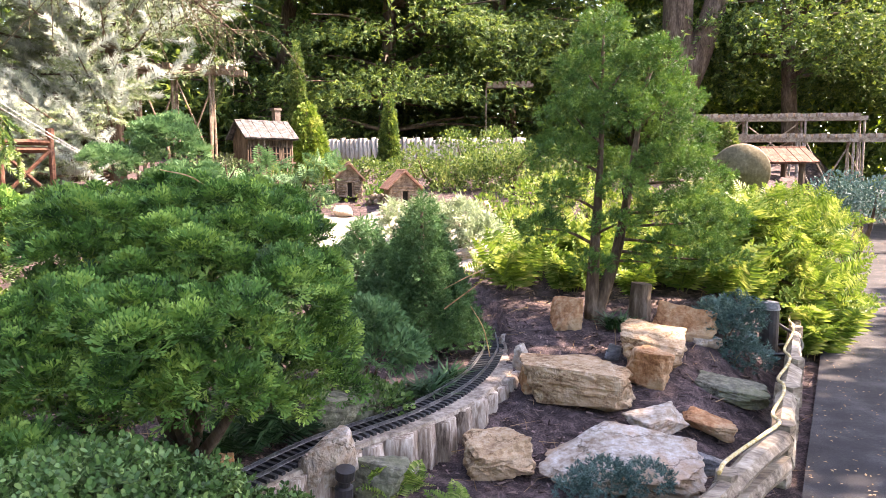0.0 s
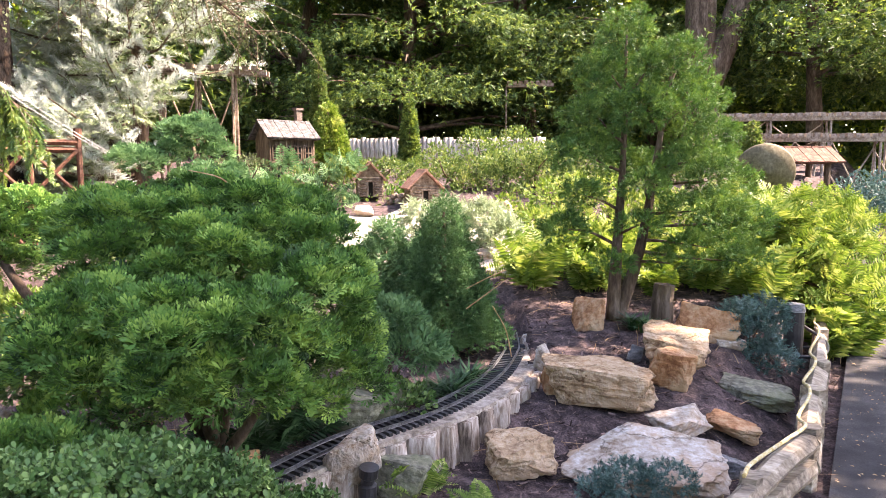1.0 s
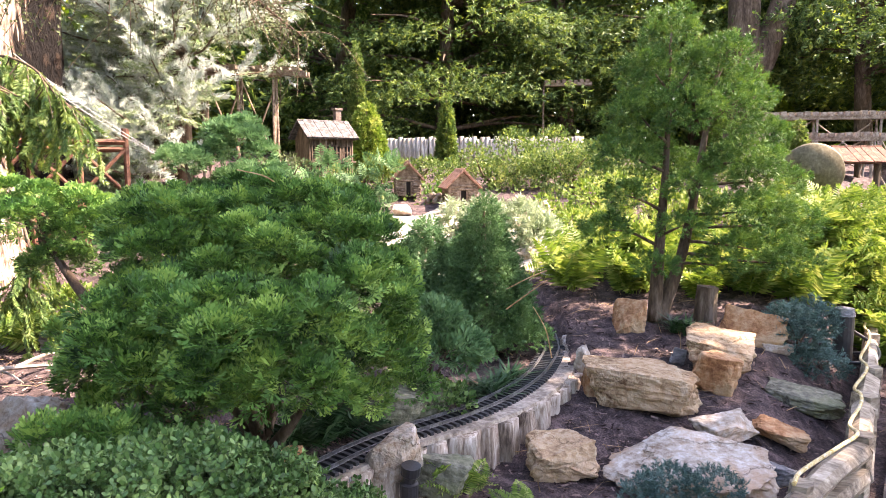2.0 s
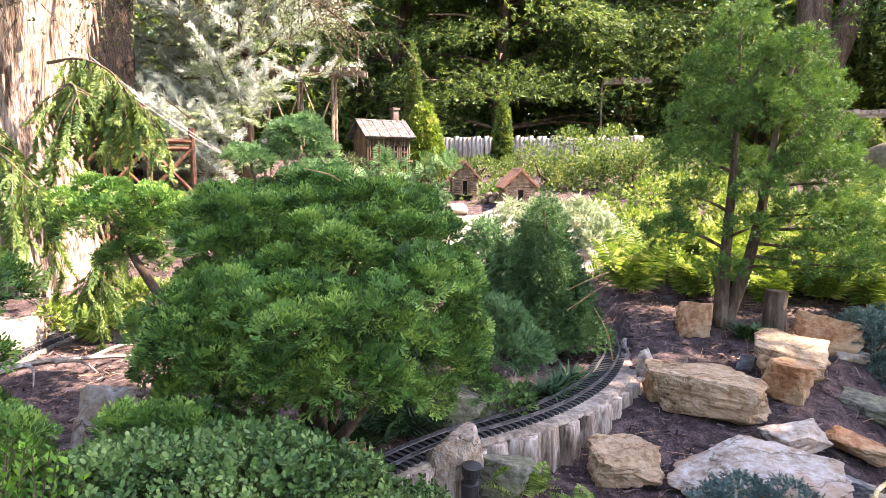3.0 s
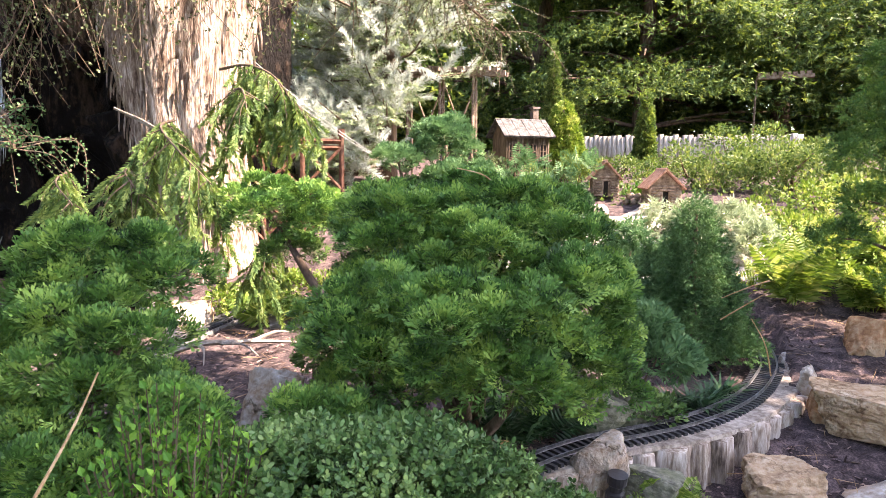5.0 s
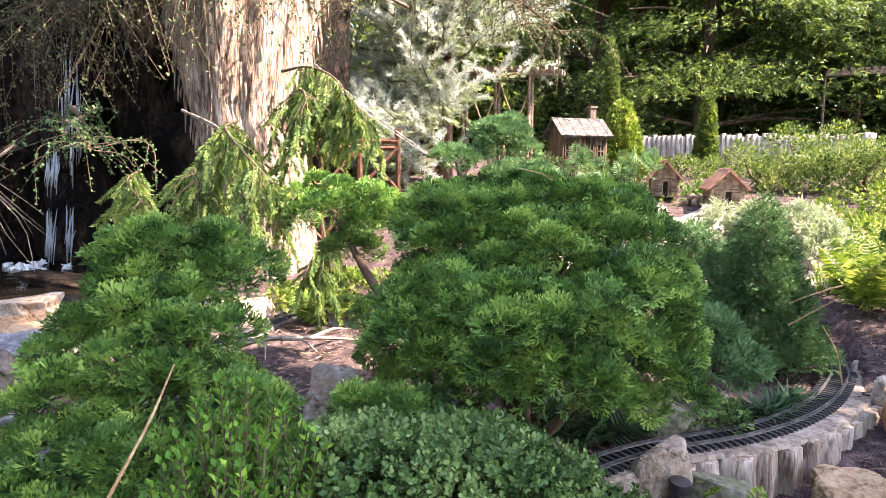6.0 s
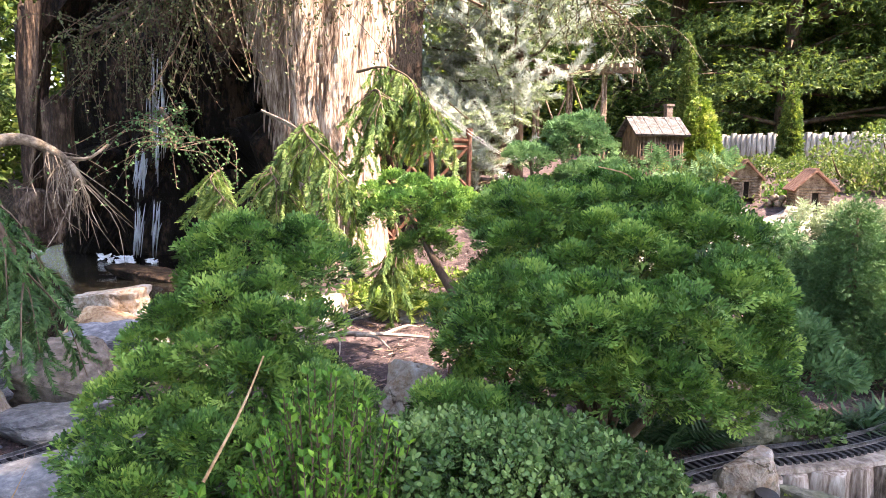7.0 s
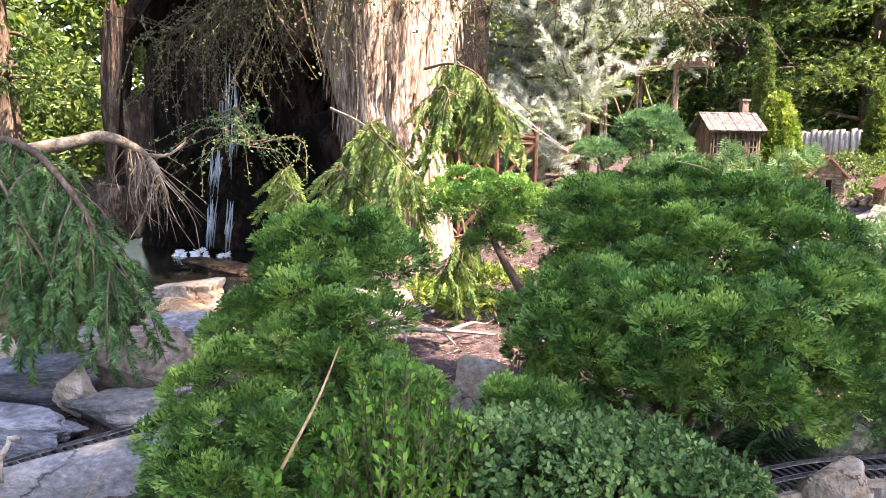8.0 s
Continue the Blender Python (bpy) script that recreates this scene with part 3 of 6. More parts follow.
# ---- ground, road, water ----
EDGE_Y = np.array((-5, 1.2, 1.578, 1.681, 1.828, 2.008, 2.217, 2.411, 2.634, 3.0, 3.4))
EDGE_X = np.array((-3.5, -0.52, -0.221, -0.10, 0.018, 0.111, 0.178, 0.195, 0.19, 0.10, -0.2))
BANK = (np.array((-40, 1.5, 1.66, 1.95, 2.25, 2.6, 3.5, 4.3, 4.8, 6.8, 10, 18, 60)), np.array((0.248, 0.25, 0.262, 0.318, 0.385, 0.45, 0.62, 0.74, 0.84, 1.04, 1.25, 1.5, 1.6)))
LAWN = (np.array((-40, 2.4, 3.2, 4.3, 4.8, 6.8, 10, 18, 60)), np.array((0.352, 0.352, 0.56, 0.74, 0.84, 1.04, 1.25, 1.5, 1.6)))


def path_edge(y):
    return 0.84 + (y - 1.63) * 0.575


def step01(v):
    v = np.clip(v, 0, 1)
    return v * v * (3 - 2 * v)


def ground_height(x, y):
    x, y = np.asarray(x, float), np.asarray(y, float)
    low = np.interp(y, *BANK)
    high = np.interp(y, *LAWN)
    z = high + (low - high) * step01((x - np.interp(y, EDGE_Y, EDGE_X) + 0.012) / 0.02)
    gap = path_edge(y) - x
    side = 0.215 + (z - 0.215) * step01((gap - 0.03) / 0.40)
    z = np.where(gap < 0.5, side, z)
    pond = step01((-2.35 - x + 0.25 * np.sin(y * 2.1)) / 0.5) * step01((4.6 - y) / 0.6)
    z = z - pond * (z - 0.18)
    far = step01((np.abs(x + 0.5) - 5) / 12) * 0.3
    return z + np.where(gap > 0.5, far, 0)


def axis_steps(lo, hi, fine_lo, fine_hi, fine, coarse):
    a = np.arange(fine_lo, fine_hi, fine)
    left = fine_lo - np.geomspace(fine, fine_lo - lo, coarse)[::-1]
    right = fine_hi + np.geomspace(fine, hi - fine_hi, coarse)
    return np.concatenate([left, a, right])


def sheet(xs, ys, height):
    X, Y = np.meshgrid(xs, ys)
    Zs = height(X, Y)
    v = np.stack([X, Y, Zs], -1).reshape(-1, 3)
    n, m = len(ys), len(xs)
    i, j = np.meshgrid(np.arange(n - 1), np.arange(m - 1), indexing="ij")
    f = np.stack([i * m + j, i * m + j + 1, (i + 1) * m + j + 1, (i + 1) * m + j], -1).reshape(-1, 4)
    return v, f


def uneven(X, Y):
    z = ground_height(X, Y)
    r = np.random.default_rng(3)
    w = 0.004 * np.sin(X * 23 + np.sin(Y * 17)) + 0.004 * np.sin(Y * 29 + 2 * np.sin(X * 13)) + 0.0025 * r.normal(size=X.shape)
    return z + w


xs = axis_steps(-300, 300, -2.6, 2.2, 0.02, 40)
ys = axis_steps(-300, 300, 0.2, 3.6, 0.02, 40)
solo("ground", sheet(xs, ys, uneven), M_MULCH, (0, 0, 0), "dark brown shredded bark mulch over garden soil", "ground", kind="structure", smooth=True)

ry = np.linspace(-30, 60, 120)
road = np.stack([np.stack([path_edge(ry) + o, ry, np.full_like(ry, 0.24 + 0.012 * math.sin(o))], -1) for o in np.linspace(0, 2.6, 6)], 1)
n6 = 6
i, j = np.meshgrid(np.arange(119), np.arange(5), indexing="ij")
road_f = np.stack([i * n6 + j, i * n6 + j + 1, (i + 1) * n6 + j + 1, (i + 1) * n6 + j], -1).reshape(-1, 4)
solo("road", (road.reshape(-1, 3), road_f), M_ASPHALT, (0, 0, 0), "dark worn asphalt garden path with fallen bits", "path", kind="structure", smooth=True)
r = np.random.default_rng(77)
solo("water", sheet(np.linspace(-9, -2.2, 60), np.linspace(0.3, 4.6, 60), lambda X, Y: 0.36 + 0.004 * np.sin(X * 19 + 3 * np.sin(Y * 11))), M_POND, (0, 0, 0), "dark still pond water below the waterfall", "water", kind="structure", smooth=True)


def bits(n, xr, yr, size, seed, keep=None):
    """Thin chips lying on the ground."""
    r = np.random.default_rng(seed)
    x, y = r.uniform(*xr, n), r.uniform(*yr, n)
    if keep is not None:
        k = keep(x, y)
        x, y = x[k], y[k]
    p = np.stack([x, y, ground_height(x, y) + 0.004], -1)
    a = r.normal(size=p.shape) * np.array((1, 1, 0.28))
    return p, frames(a, r, flat=0.55), size * r.uniform(0.4, 1.3, len(p))


CHIP = (np.array([(-.16, 0, 0), (.16, 0, 0), (.12, 1, .08), (-.12, 1, .08), (-.16, 0, -.1), (.16, 0, -.1), (.12, 1, 0), (-.12, 1, 0)], float),
        np.array([[0, 1, 2, 3], [4, 5, 1, 0], [5, 6, 2, 1], [6, 7, 3, 2], [7, 4, 0, 3]]))
M_CHIP = surface("bark_chips", [(0.25, (0.03, 0.018, 0.016)), (0.5, (0.085, 0.055, 0.05)), (0.72, (0.23, 0.16, 0.14))], 0.95, 20, 150, 0.6, dist=0.003, island=0.7)
p, b, s = bits(15000, (-1.9, 1.7), (0.4, 3.2), 0.016, 5, lambda x, y: x < path_edge(y) - 0.03)
solo("mulch_chips", scatter(CHIP, p, b, s), M_CHIP, (0, 0, 0), "loose purplish brown bark chips on the beds", "mulch", kind="stuff")
NEEDLE = (np.array([(-.012, 0, 0), (.012, 0, 0), (.05, .5, .03), (0.03, .5, .03), (0.02, 1, 0)], float), np.array([[0, 1, 2], [0, 2, 3], [3, 2, 4]]))
p, b, s = bits(1700, (-1.9, 1.5), (0.5, 3.0), 0.09, 6, lambda x, y: x < path_edge(y) - 0.02)
solo("pine_straw", scatter(NEEDLE, p + np.array((0, 0, 0.004)), b, s), M_STRAW, (0, 0, 0), "fallen dry orange-brown pine needles on mulch", "pine straw", kind="stuff")
r = np.random.default_rng(8)
ay = 1.2 + 7 * r.random(2600) ** 1.8
ap = np.stack([path_edge(ay) + r.uniform(0.02, 1.4, 2600) ** 1.3, ay, np.full(2600, 0.247)], -1)
solo("path_litter", scatter(LEAF, ap, frames(r.normal(size=ap.shape) * (1, 1, .1), r, flat=0.8), 0.009 * r.uniform(0.4, 1.3, 2600)), M_STRAW, (0, 0, 0), "small dry leaf bits scattered on asphalt", "leaf litter", kind="stuff")


# ---- model railway ----
def railway(name, pts, label, bed_label):
    c = even(pts, 0.0195)
    t = unit(np.gradient(c, axis=0))
    side = unit(np.cross(t, (0, 0, 1.0)))
    root = thing(name, tuple(c[0]), label, "railway track")
    for s in (-1, 1):
        o = c + side * s * 0.0225 + np.array((0, 0, 0.011))
        up = np.array((0, 0, 1.0))
        prof = [(-.0015, .004), (.0015, .004), (.0015, -.003), (.003, -.004), (-.003, -.004), (-.0015, -.003)]
        v = np.stack([o + side * a + up * b for a, b in prof], 1).reshape(-1, 3)
        k = len(prof)
        i, j = np.meshgrid(np.arange(len(c) - 1), np.arange(k), indexing="ij")
        f = np.stack([i * k + j, i * k + (j + 1) % k, (i + 1) * k + (j + 1) % k, (i + 1) * k + j], -1).reshape(-1, 4)
        part("rail", (v, f), M_RAIL, root, "dull grey metal rail")
    tie = mesh_data("sleeper", *box((0, 0, 0), (0.088, 0.0095, 0.010)), M_TIE)
    for q, d in zip(c, t):
        ob = new("sleeper", tie)
        ob.parent = root
        ob.matrix_basis = pose(*(q - c[0] + np.array((0, 0, 0.001))), 0, 0, math.degrees(math.atan2(d[1], d[0])) - 90)
    v = np.stack([c + side * a + np.array((0, 0, z)) for a, z in ((-.056, -.02), (-.048, -.004), (.048, -.004), (.056, -.02))], 1).reshape(-1, 3)
    i, j = np.meshgrid(np.arange(len(c) - 1), np.arange(3), indexing="ij")
    f = np.stack([i * 4 + j, i * 4 + j + 1, (i + 1) * 4 + j + 1, (i + 1) * 4 + j], -1).reshape(-1, 4)
    part("roadbed", (v, f), M_BED, root, bed_label)
    return c, side


TRACK = [(-0.80, 0.95, .375), (-0.60, 1.14, .375), (-0.422, 1.345, .375), (-0.352, 1.457, .375), (-0.281, 1.556, .375), (-0.189, 1.649, .375), (-0.102, 1.744, .375), (-0.008, 1.887, .375),
         (0.072, 2.069, .375), (0.127, 2.289, .375), (0.142, 2.426, .375), (0.134, 2.63, .375), (0.09, 2.80, .376), (-0.02, 2.98, .38)]
track_line, track_side = railway("railway_track", TRACK, "curved black model railway track on a raised bed", "grey gritty roadbed")
TRACK_B = [(-1.52, 0.30, .375), (-1.56, 0.55, .375), (-1.535, 0.88, .375), (-1.60, 1.30, .375), (-1.79, 1.86, .372), (-1.86, 2.2, .372), (-1.88, 2.6, .38)]
railway("railway_track", TRACK_B, "dark model railway track beside pond rocks", "dark soil roadbed")

# log edging: upright logs, a flexible edge board on top
edge = thing("log_edging", (-0.2, 1.58, 0.27), "low retaining edge of upright split weathered logs", "edging")
EDGE = [(-0.47, 1.245, .37), (-0.36, 1.40, .37), (-0.221, 1.575, .37), (-0.10, 1.678, .37), (0.018, 1.826, .37), (0.111, 2.005, .37), (0.178, 2.215, .37), (0.197, 2.411, .37), (0.192, 2.634, .37), (0.13, 2.85, .372)]
ec = even(EDGE, 0.036)
for k, q in enumerate(ec):
    if k % 2 == 0 and q[1] < 2.45:
        r = np.random.default_rng(500 + k)
        rad = 0.044 + r.uniform(-0.009, 0.006)
        nrm = unit(np.cross(unit(ec[min(k + 1, len(ec) - 1)] - ec[k - 1 if k else 0]), (0, 0, 1.0)))
        foot = ground_height(q[0] + nrm[0] * .08, q[1] + nrm[1] * .08)
        lean = r.normal(0, 0.006, 3) * (1, 1, 0)
        zs = np.linspace(float(foot) - 0.05, 0.366 + r.uniform(-0.006, 0.003), 7)
        pts = np.stack([np.full(7, q[0]) + nrm[0] * 0.012, np.full(7, q[1]) + nrm[1] * 0.012, zs], -1) + lean * np.linspace(1, 0, 7)[:, None]
        part("log_post", tube(pts, rad * np.linspace(1.08, 0.98, 7), 16, 0.11, k), M_STUMP, edge, smooth=True)
fine = even(EDGE, 0.02)
fs = unit(np.cross(unit(np.gradient(fine, axis=0)), (0, 0, 1.0)))
v = np.stack([fine + fs * a + np.array((0, 0, z)) for a, z in ((-.03, -.002), (-.026, .003), (.030, .003), (.033, -.006), (-.03, -.008))], 1).reshape(-1, 3)
i, j = np.meshgrid(np.arange(len(fine) - 1), np.arange(5), indexing="ij")
f = np.stack([i * 5 + j, i * 5 + (j + 1) % 5, (i + 1) * 5 + (j + 1) % 5, (i + 1) * 5 + j], -1).reshape(-1, 4)
part("edge_board", (v, f), M_TRESTLE, edge, "bent grey edge board")

# ---- rocks of the mulch bed ----
rock((0.115, 1.665, 0.288), (0.175, 0.14, 0.095), (2, -2, 6), 11, M_TAN, "squarish tan sandstone block on dark mulch", 0.12, on_ground=True)
rock((0.41, 1.645, 0.275), (0.385, 0.25, 0.08), (6, 3, -12), 12, M_PALE, "large pale flat rock with rusty flank", 0.2, on_ground=True)
rock((0.365, 1.985, 0.335), (0.34, 0.18, 0.125), (2, 2, -8), 13, M_TAN, "long pale tan sandstone boulder on mulch", 0.12, on_ground=True)
rock((0.585, 2.06, 0.335), (0.13, 0.11, 0.13), (5, 8, 20), 14, M_RUST, "small upright rusty orange stone", 0.15, on_ground=True)
rock((0.64, 2.20, 0.385), (0.21, 0.17, 0.115), (8, 6, -15), 15, M_TAN, "angular tan boulder stacked among stones", 0.1, on_ground=True)
rock((0.80, 2.375, 0.395), (0.20, 0.15, 0.125), (-6, 14, 10), 16, M_RUST, "orange tan boulder below the juniper", 0.1, on_ground=True)
rock((0.555, 1.845, 0.305), (0.17, 0.11, 0.06), (4, -8, 25), 17, M_PALE, "flat pale quartz slab half sunk in mulch", 0.2, on_ground=True)
rock((0.70, 1.87, 0.29), (0.15, 0.09, 0.045), (8, 8, -20), 18, M_RUST, "low brown stone flush in soil", 0.2, on_ground=True)
rock((0.415, 2.48, 0.435), (0.11, 0.10, 0.13), (0, 4, 15), 19, M_RUST, "pointed ochre stone at the tree foot", 0.15, on_ground=True)
rock((0.64, 1.70, 0.262), (0.08, 0.06, 0.05), (4, 4, 10), 20, M_GREY, "small grey stone beside log rail", 0.2, on_ground=True)
rock((0.86, 2.10, 0.30), (0.22, 0.12, 0.06), (6, 6, -25), 21, M_MOSS, "low dark grey slab in soil", 0.3, on_ground=True)
rock((0.24, 2.04, 0.35), (0.07, 0.06, 0.085), (0, 0, 10), 22, M_RUST, "small brown stone against log edge", 0.15, on_ground=True)
rock((0.225, 2.17, 0.355), (0.06, 0.05, 0.085), (0, 0, 40), 23, M_PALE, "upright pale stone at the track bend", 0.1, on_ground=True)
rock((0.52, 2.21, 0.39), (0.05, 0.02, 0.06), (0, 20, 10), 24, M_GREY, "thin grey slate chip stuck in mulch", 0.1, 6, on_ground=True)
rock((0.87, 2.34, 0.36), (0.10, 0.06, 0.04), (6, 0, -10), 25, M_PALE, "small pale stone under the juniper", 0.2, on_ground=True)
rock((-0.265, 1.475, 0.275), (0.15, 0.10, 0.165), (4, -8, 30), 26, M_PALE, "pale lichened boulder leaning on the track edge", 0.1)
rock((-0.16, 1.50, 0.28), (0.13, 0.10, 0.10), (0, 10, 0), 27, M_MOSS, "mossy olive stone behind the spotlight", 0.15)
rock((-0.335, 1.66, 0.355), (0.25, 0.10, 0.105), (0, 6, 12), 28, M_MOSS, "flat mossy grey slab beside the track", 0.1)
rock((-0.24, 1.74, 0.355), (0.14, 0.08, 0.125), (0, 0, 10), 29, M_MOSS, "olive grey stone under the cypress", 0.1)
rock((-0.47, 1.38, 0.355), (0.08, 0.06, 0.07), (0, 0, 40), 30, M_RUST, "small reddish stone under ferns", 0.1)
rock((-0.87, 1.15, 0.36), (0.13, 0.10, 0.265), (0, 8, 20), 31, M_PALE, "upright pale granite stone among shrubs", 0.12)
rock((-1.02, 1.48, 0.355), (0.05, 0.05, 0.05), (0, 0, 0), 32, M_BROWNROCK, "small brown stone under cypress", 0.1)

# ---- big foreground cypress ----
def bush(name, base, stems, poms, templates, mat, density, size, label, category, seed, up=0.5, jitter=0.45, lower=-0.45, depth=0.35, flat=0.0, rough=0.12, bark=None, part_name="crown", group="", tuft=None):
    root = thing(name, base, label, category, group)
    r = np.random.default_rng(seed)
    b0 = np.array(base, float)
    for k, (c, rad) in enumerate(poms[::max(1, len(poms) // stems)] if stems else []):
        c = np.array(c, float)
        mid = (b0 + c) / 2 + r.normal(0, 0.12, 3) * np.linalg.norm(c - b0) * (1, 1, 0.3)
        d = np.linalg.norm(c - b0)
        part("limb", tube(spline([b0 + r.normal(0, 0.01, 3) * (1, 1, 0), mid, c], 9), np.linspace(0.035, 0.008, 9) * d, 7, 0.1, k), bark or M_BARK, root, smooth=True)
    geo = tufted(poms, templates, *tuft, size, r, fill_density=density) if tuft else crown(poms, templates, density, size, r, up, jitter, lower, depth, flat, rough)
    part(part_name, geo, mat, root, kind="stuff")
    return root


BIG = [((-0.61, 1.12, 0.70), (.105, .10, .10)), ((-0.47, 1.10, 0.715), (.115, .10, .085)), ((-0.36, 1.17, 0.70), (.10, .10, .10)), ((-0.31, 1.34, 0.73), (.10, .11, .10)),
       ((-0.29, 1.36, 0.61), (.10, .11, .11)), ((-0.40, 1.14, 0.63), (.12, .09, .09)), ((-0.62, 1.13, 0.63), (.10, .09, .08)), ((-0.60, 1.50, 0.83), (.13, .13, .09)),
       ((-0.50, 1.64, 0.84), (.13, .15, .09)), ((-0.76, 1.55, 0.85), (.11, .12, .09)), ((-0.37, 1.49, 0.79), (.13, .14, .11)), ((-0.60, 1.34, 0.76), (.16, .13, .09)),
       ((-0.74, 1.45, 0.75), (.10, .11, .08)), ((-0.35, 1.58, 0.74), (.10, .12, .10)), 
       ((-0.47, 1.32, 0.64), (.18, .15, .08)), ((-0.55, 1.42, 0.67), (.24, .19, .18)), ((-0.64, 1.18, 0.60), (.09, .08, .06)), ((-0.40, 1.22, 0.60), (.09, .08, .06)),  ((-0.72, 1.20, 0.66), (.08, .08, .08)), ((-0.79, 1.47, 0.87), (.09, .09, .075)), ((-0.68, 1.34, 0.79), (.11, .10, .09)), ((-0.50, 1.36, 0.81), (.12, .10, .09)), ((-0.38, 1.42, 0.74), (.10, .10, .10)), ((-0.74, 1.34, 0.70), (.08, .09, .09)), ((-0.55, 1.27, 0.74), (.10, .09, .09)), ((-0.60, 1.58, 0.90), (.12, .12, .07)), ((-0.42, 1.62, 0.88), (.10, .11, .07)), ((-0.46, 1.50, 0.86), (.11, .11, .09)), ((-0.72, 1.42, 0.86), (.11, .10, .08)), ((-0.68, 1.68, 0.83), (.16, .12, .08)), ((-0.55, 1.22, 0.68), (.09, .09, .09)), ((-0.76, 1.64, 0.68), (.10, .11, .10))]
bush("cypress_bush", (-0.55, 1.45, 0.35), 9, BIG, CYPRESS, M_HINOKI, 2200, 0.0215, "large rounded green dwarf hinoki cypress in layered clumps", "shrub", 41, tuft=(0.080, 0.050, 84))
bush("cypress_bush", (-0.97, 1.86, 0.355), 1, [((-1.30, 1.78, 0.86), (.125, .12, .10)), ((-1.19, 1.84, 0.84), (.10, .1, .09)), ((-1.24, 1.80, 0.74), (.07, .08, .06))], CYPRESS, M_HINOKI, 2200, 0.0215, "small pom of bright green cypress on a bent stem", "shrub", 42, tuft=(0.080, 0.050, 84))
bush("cypress_bush", (-1.05, 2.50, 0.36), 3, [((-1.02, 2.53, 1.075), (.115, .11, .10)), ((-1.17, 2.42, 1.01), (.09, .09, .055)), ((-0.95, 2.5, 0.93), (.13, .12, .09)), ((-1.05, 2.5, 0.8), (.2, .15, .15))], CYPRESS, M_HINOKI_PALE, 1100, 0.024, "tall dense green cypress behind the larger bush", "shrub", 43, tuft=(0.080, 0.050, 84))
LEFT = [((-1.08, 0.93, 0.80), (.10, .10, .085)), ((-1.00, 0.98, 0.79), (.09, .10, .085)), ((-0.96, 0.89, 0.70), (.10, .10, .09)), ((-1.08, 0.82, 0.67), (.10, .10, .08)),
        ((-0.93, 0.80, 0.63), (.10, .09, .08)), ((-1.08, 0.74, 0.60), (.10, .09, .08)), ((-1.06, 0.68, 0.54), (.09, .09, .08)), ((-0.92, 0.73, 0.55), (.11, .09, .08)),
        ((-1.00, 0.66, 0.49), (.12, .1, .08)), ((-0.81, 0.83, 0.57), (.09, .09, .09)), ((-1.0, 0.9, 0.55), (.14, .12, .16)), ((-1.02, .78, .44), (.14, .12, .08)), ((-.99, .84, .6), (.15, .13, .2))]
bush("cypress_bush", (-1.0, 0.82, 0.35), 6, LEFT, CYPRESS, M_HINOKI, 2200, 0.0215, "upright green dwarf cypress in stacked clumps", "shrub", 44, tuft=(0.080, 0.050, 84))
bush("cypress_bush", (-0.68, 0.95, 0.35), 2, [((-0.655, 0.96, 0.565), (.07, .07, .06)), ((-0.62, 1.0, 0.55), (.08, .07, .06)), ((-0.66, 0.90, 0.50), (.07, .06, .05)), ((-0.84, 0.88, 0.47), (.07, .07, .06)), ((-0.66, .95, .45), (.1, .1, .09))], CYPRESS, M_HINOKI, 2200, 0.0215, "low mounded young cypress near the pale stone", "shrub", 45, tuft=(0.080, 0.050, 84))

# front small-leaved shrubs
bush("boxwood_shrub", (-0.48, 0.88, 0.33), 4, [((-0.56, 0.82, 0.56), (.12, .10, .07)), ((-0.45, 0.87, 0.56), (.12, .10, .075)), ((-0.36, 0.95, 0.50), (.10, .10, .075)), ((-0.26, 1.02, 0.43), (.08, .08, .06)), ((-.5, .9, .44), (.2, .15, .1))], SPRIGS, M_BOX, 3200, 0.023, "low spreading holly with small glossy leaves", "shrub", 46, tuft=(0.052, 0.038, 62))
def shoot_plant(base, n, height, spread, seed, mat, label, leaf=0.017):
    """Upright stems with paired leaves."""
    r = np.random.default_rng(seed)
    root = thing("boxwood_shrub", base, label, "shrub")
    P, A, T = [], [], []
    for k in range(n):
        a, q = r.uniform(0, 2 * np.pi), spread * math.sqrt(r.random())
        p0 = np.array(base) + (q * .5 * math.cos(a), q * .5 * math.sin(a), 0)
        p1 = np.array(base) + (q * math.cos(a), q * math.sin(a), height * r.uniform(.6, 1.0) * (1 - .35 * (q / spread) ** 2))
        line = spline([p0, (p0 + p1) / 2 + r.normal(0, .008, 3), p1], 26)
        T.append(tube(line, np.linspace(.0022, .001, 26), 4, 0, 0, False))
        for j, p in enumerate(line[5:]):
            for s in (0, np.pi):
                b = s + j * 1.57 + r.normal(0, .3)
                P.append(p)
                A.append((math.cos(b), math.sin(b), .75 + .4 * (j > 11)))
    part("stem_work", join(*T), M_BARK, root, kind="stuff")
    P, A = np.array(P), np.array(A)
    part("leaves", scatter_mix([SLIM, LEAF], P, frames(A, r, flat=.4), leaf * r.uniform(.6, 1.2, len(P))), mat, root, kind="stuff")


shoot_plant((-0.67, 0.68, 0.36), 170, 0.385, 0.115, 47, M_BRIGHT, "upright boxwood with bright green young shoots", 0.014)
shoot_plant((-0.80, 0.60, 0.36), 50, 0.22, 0.09, 48, M_BRIGHT, "low boxwood with bright green young shoots")

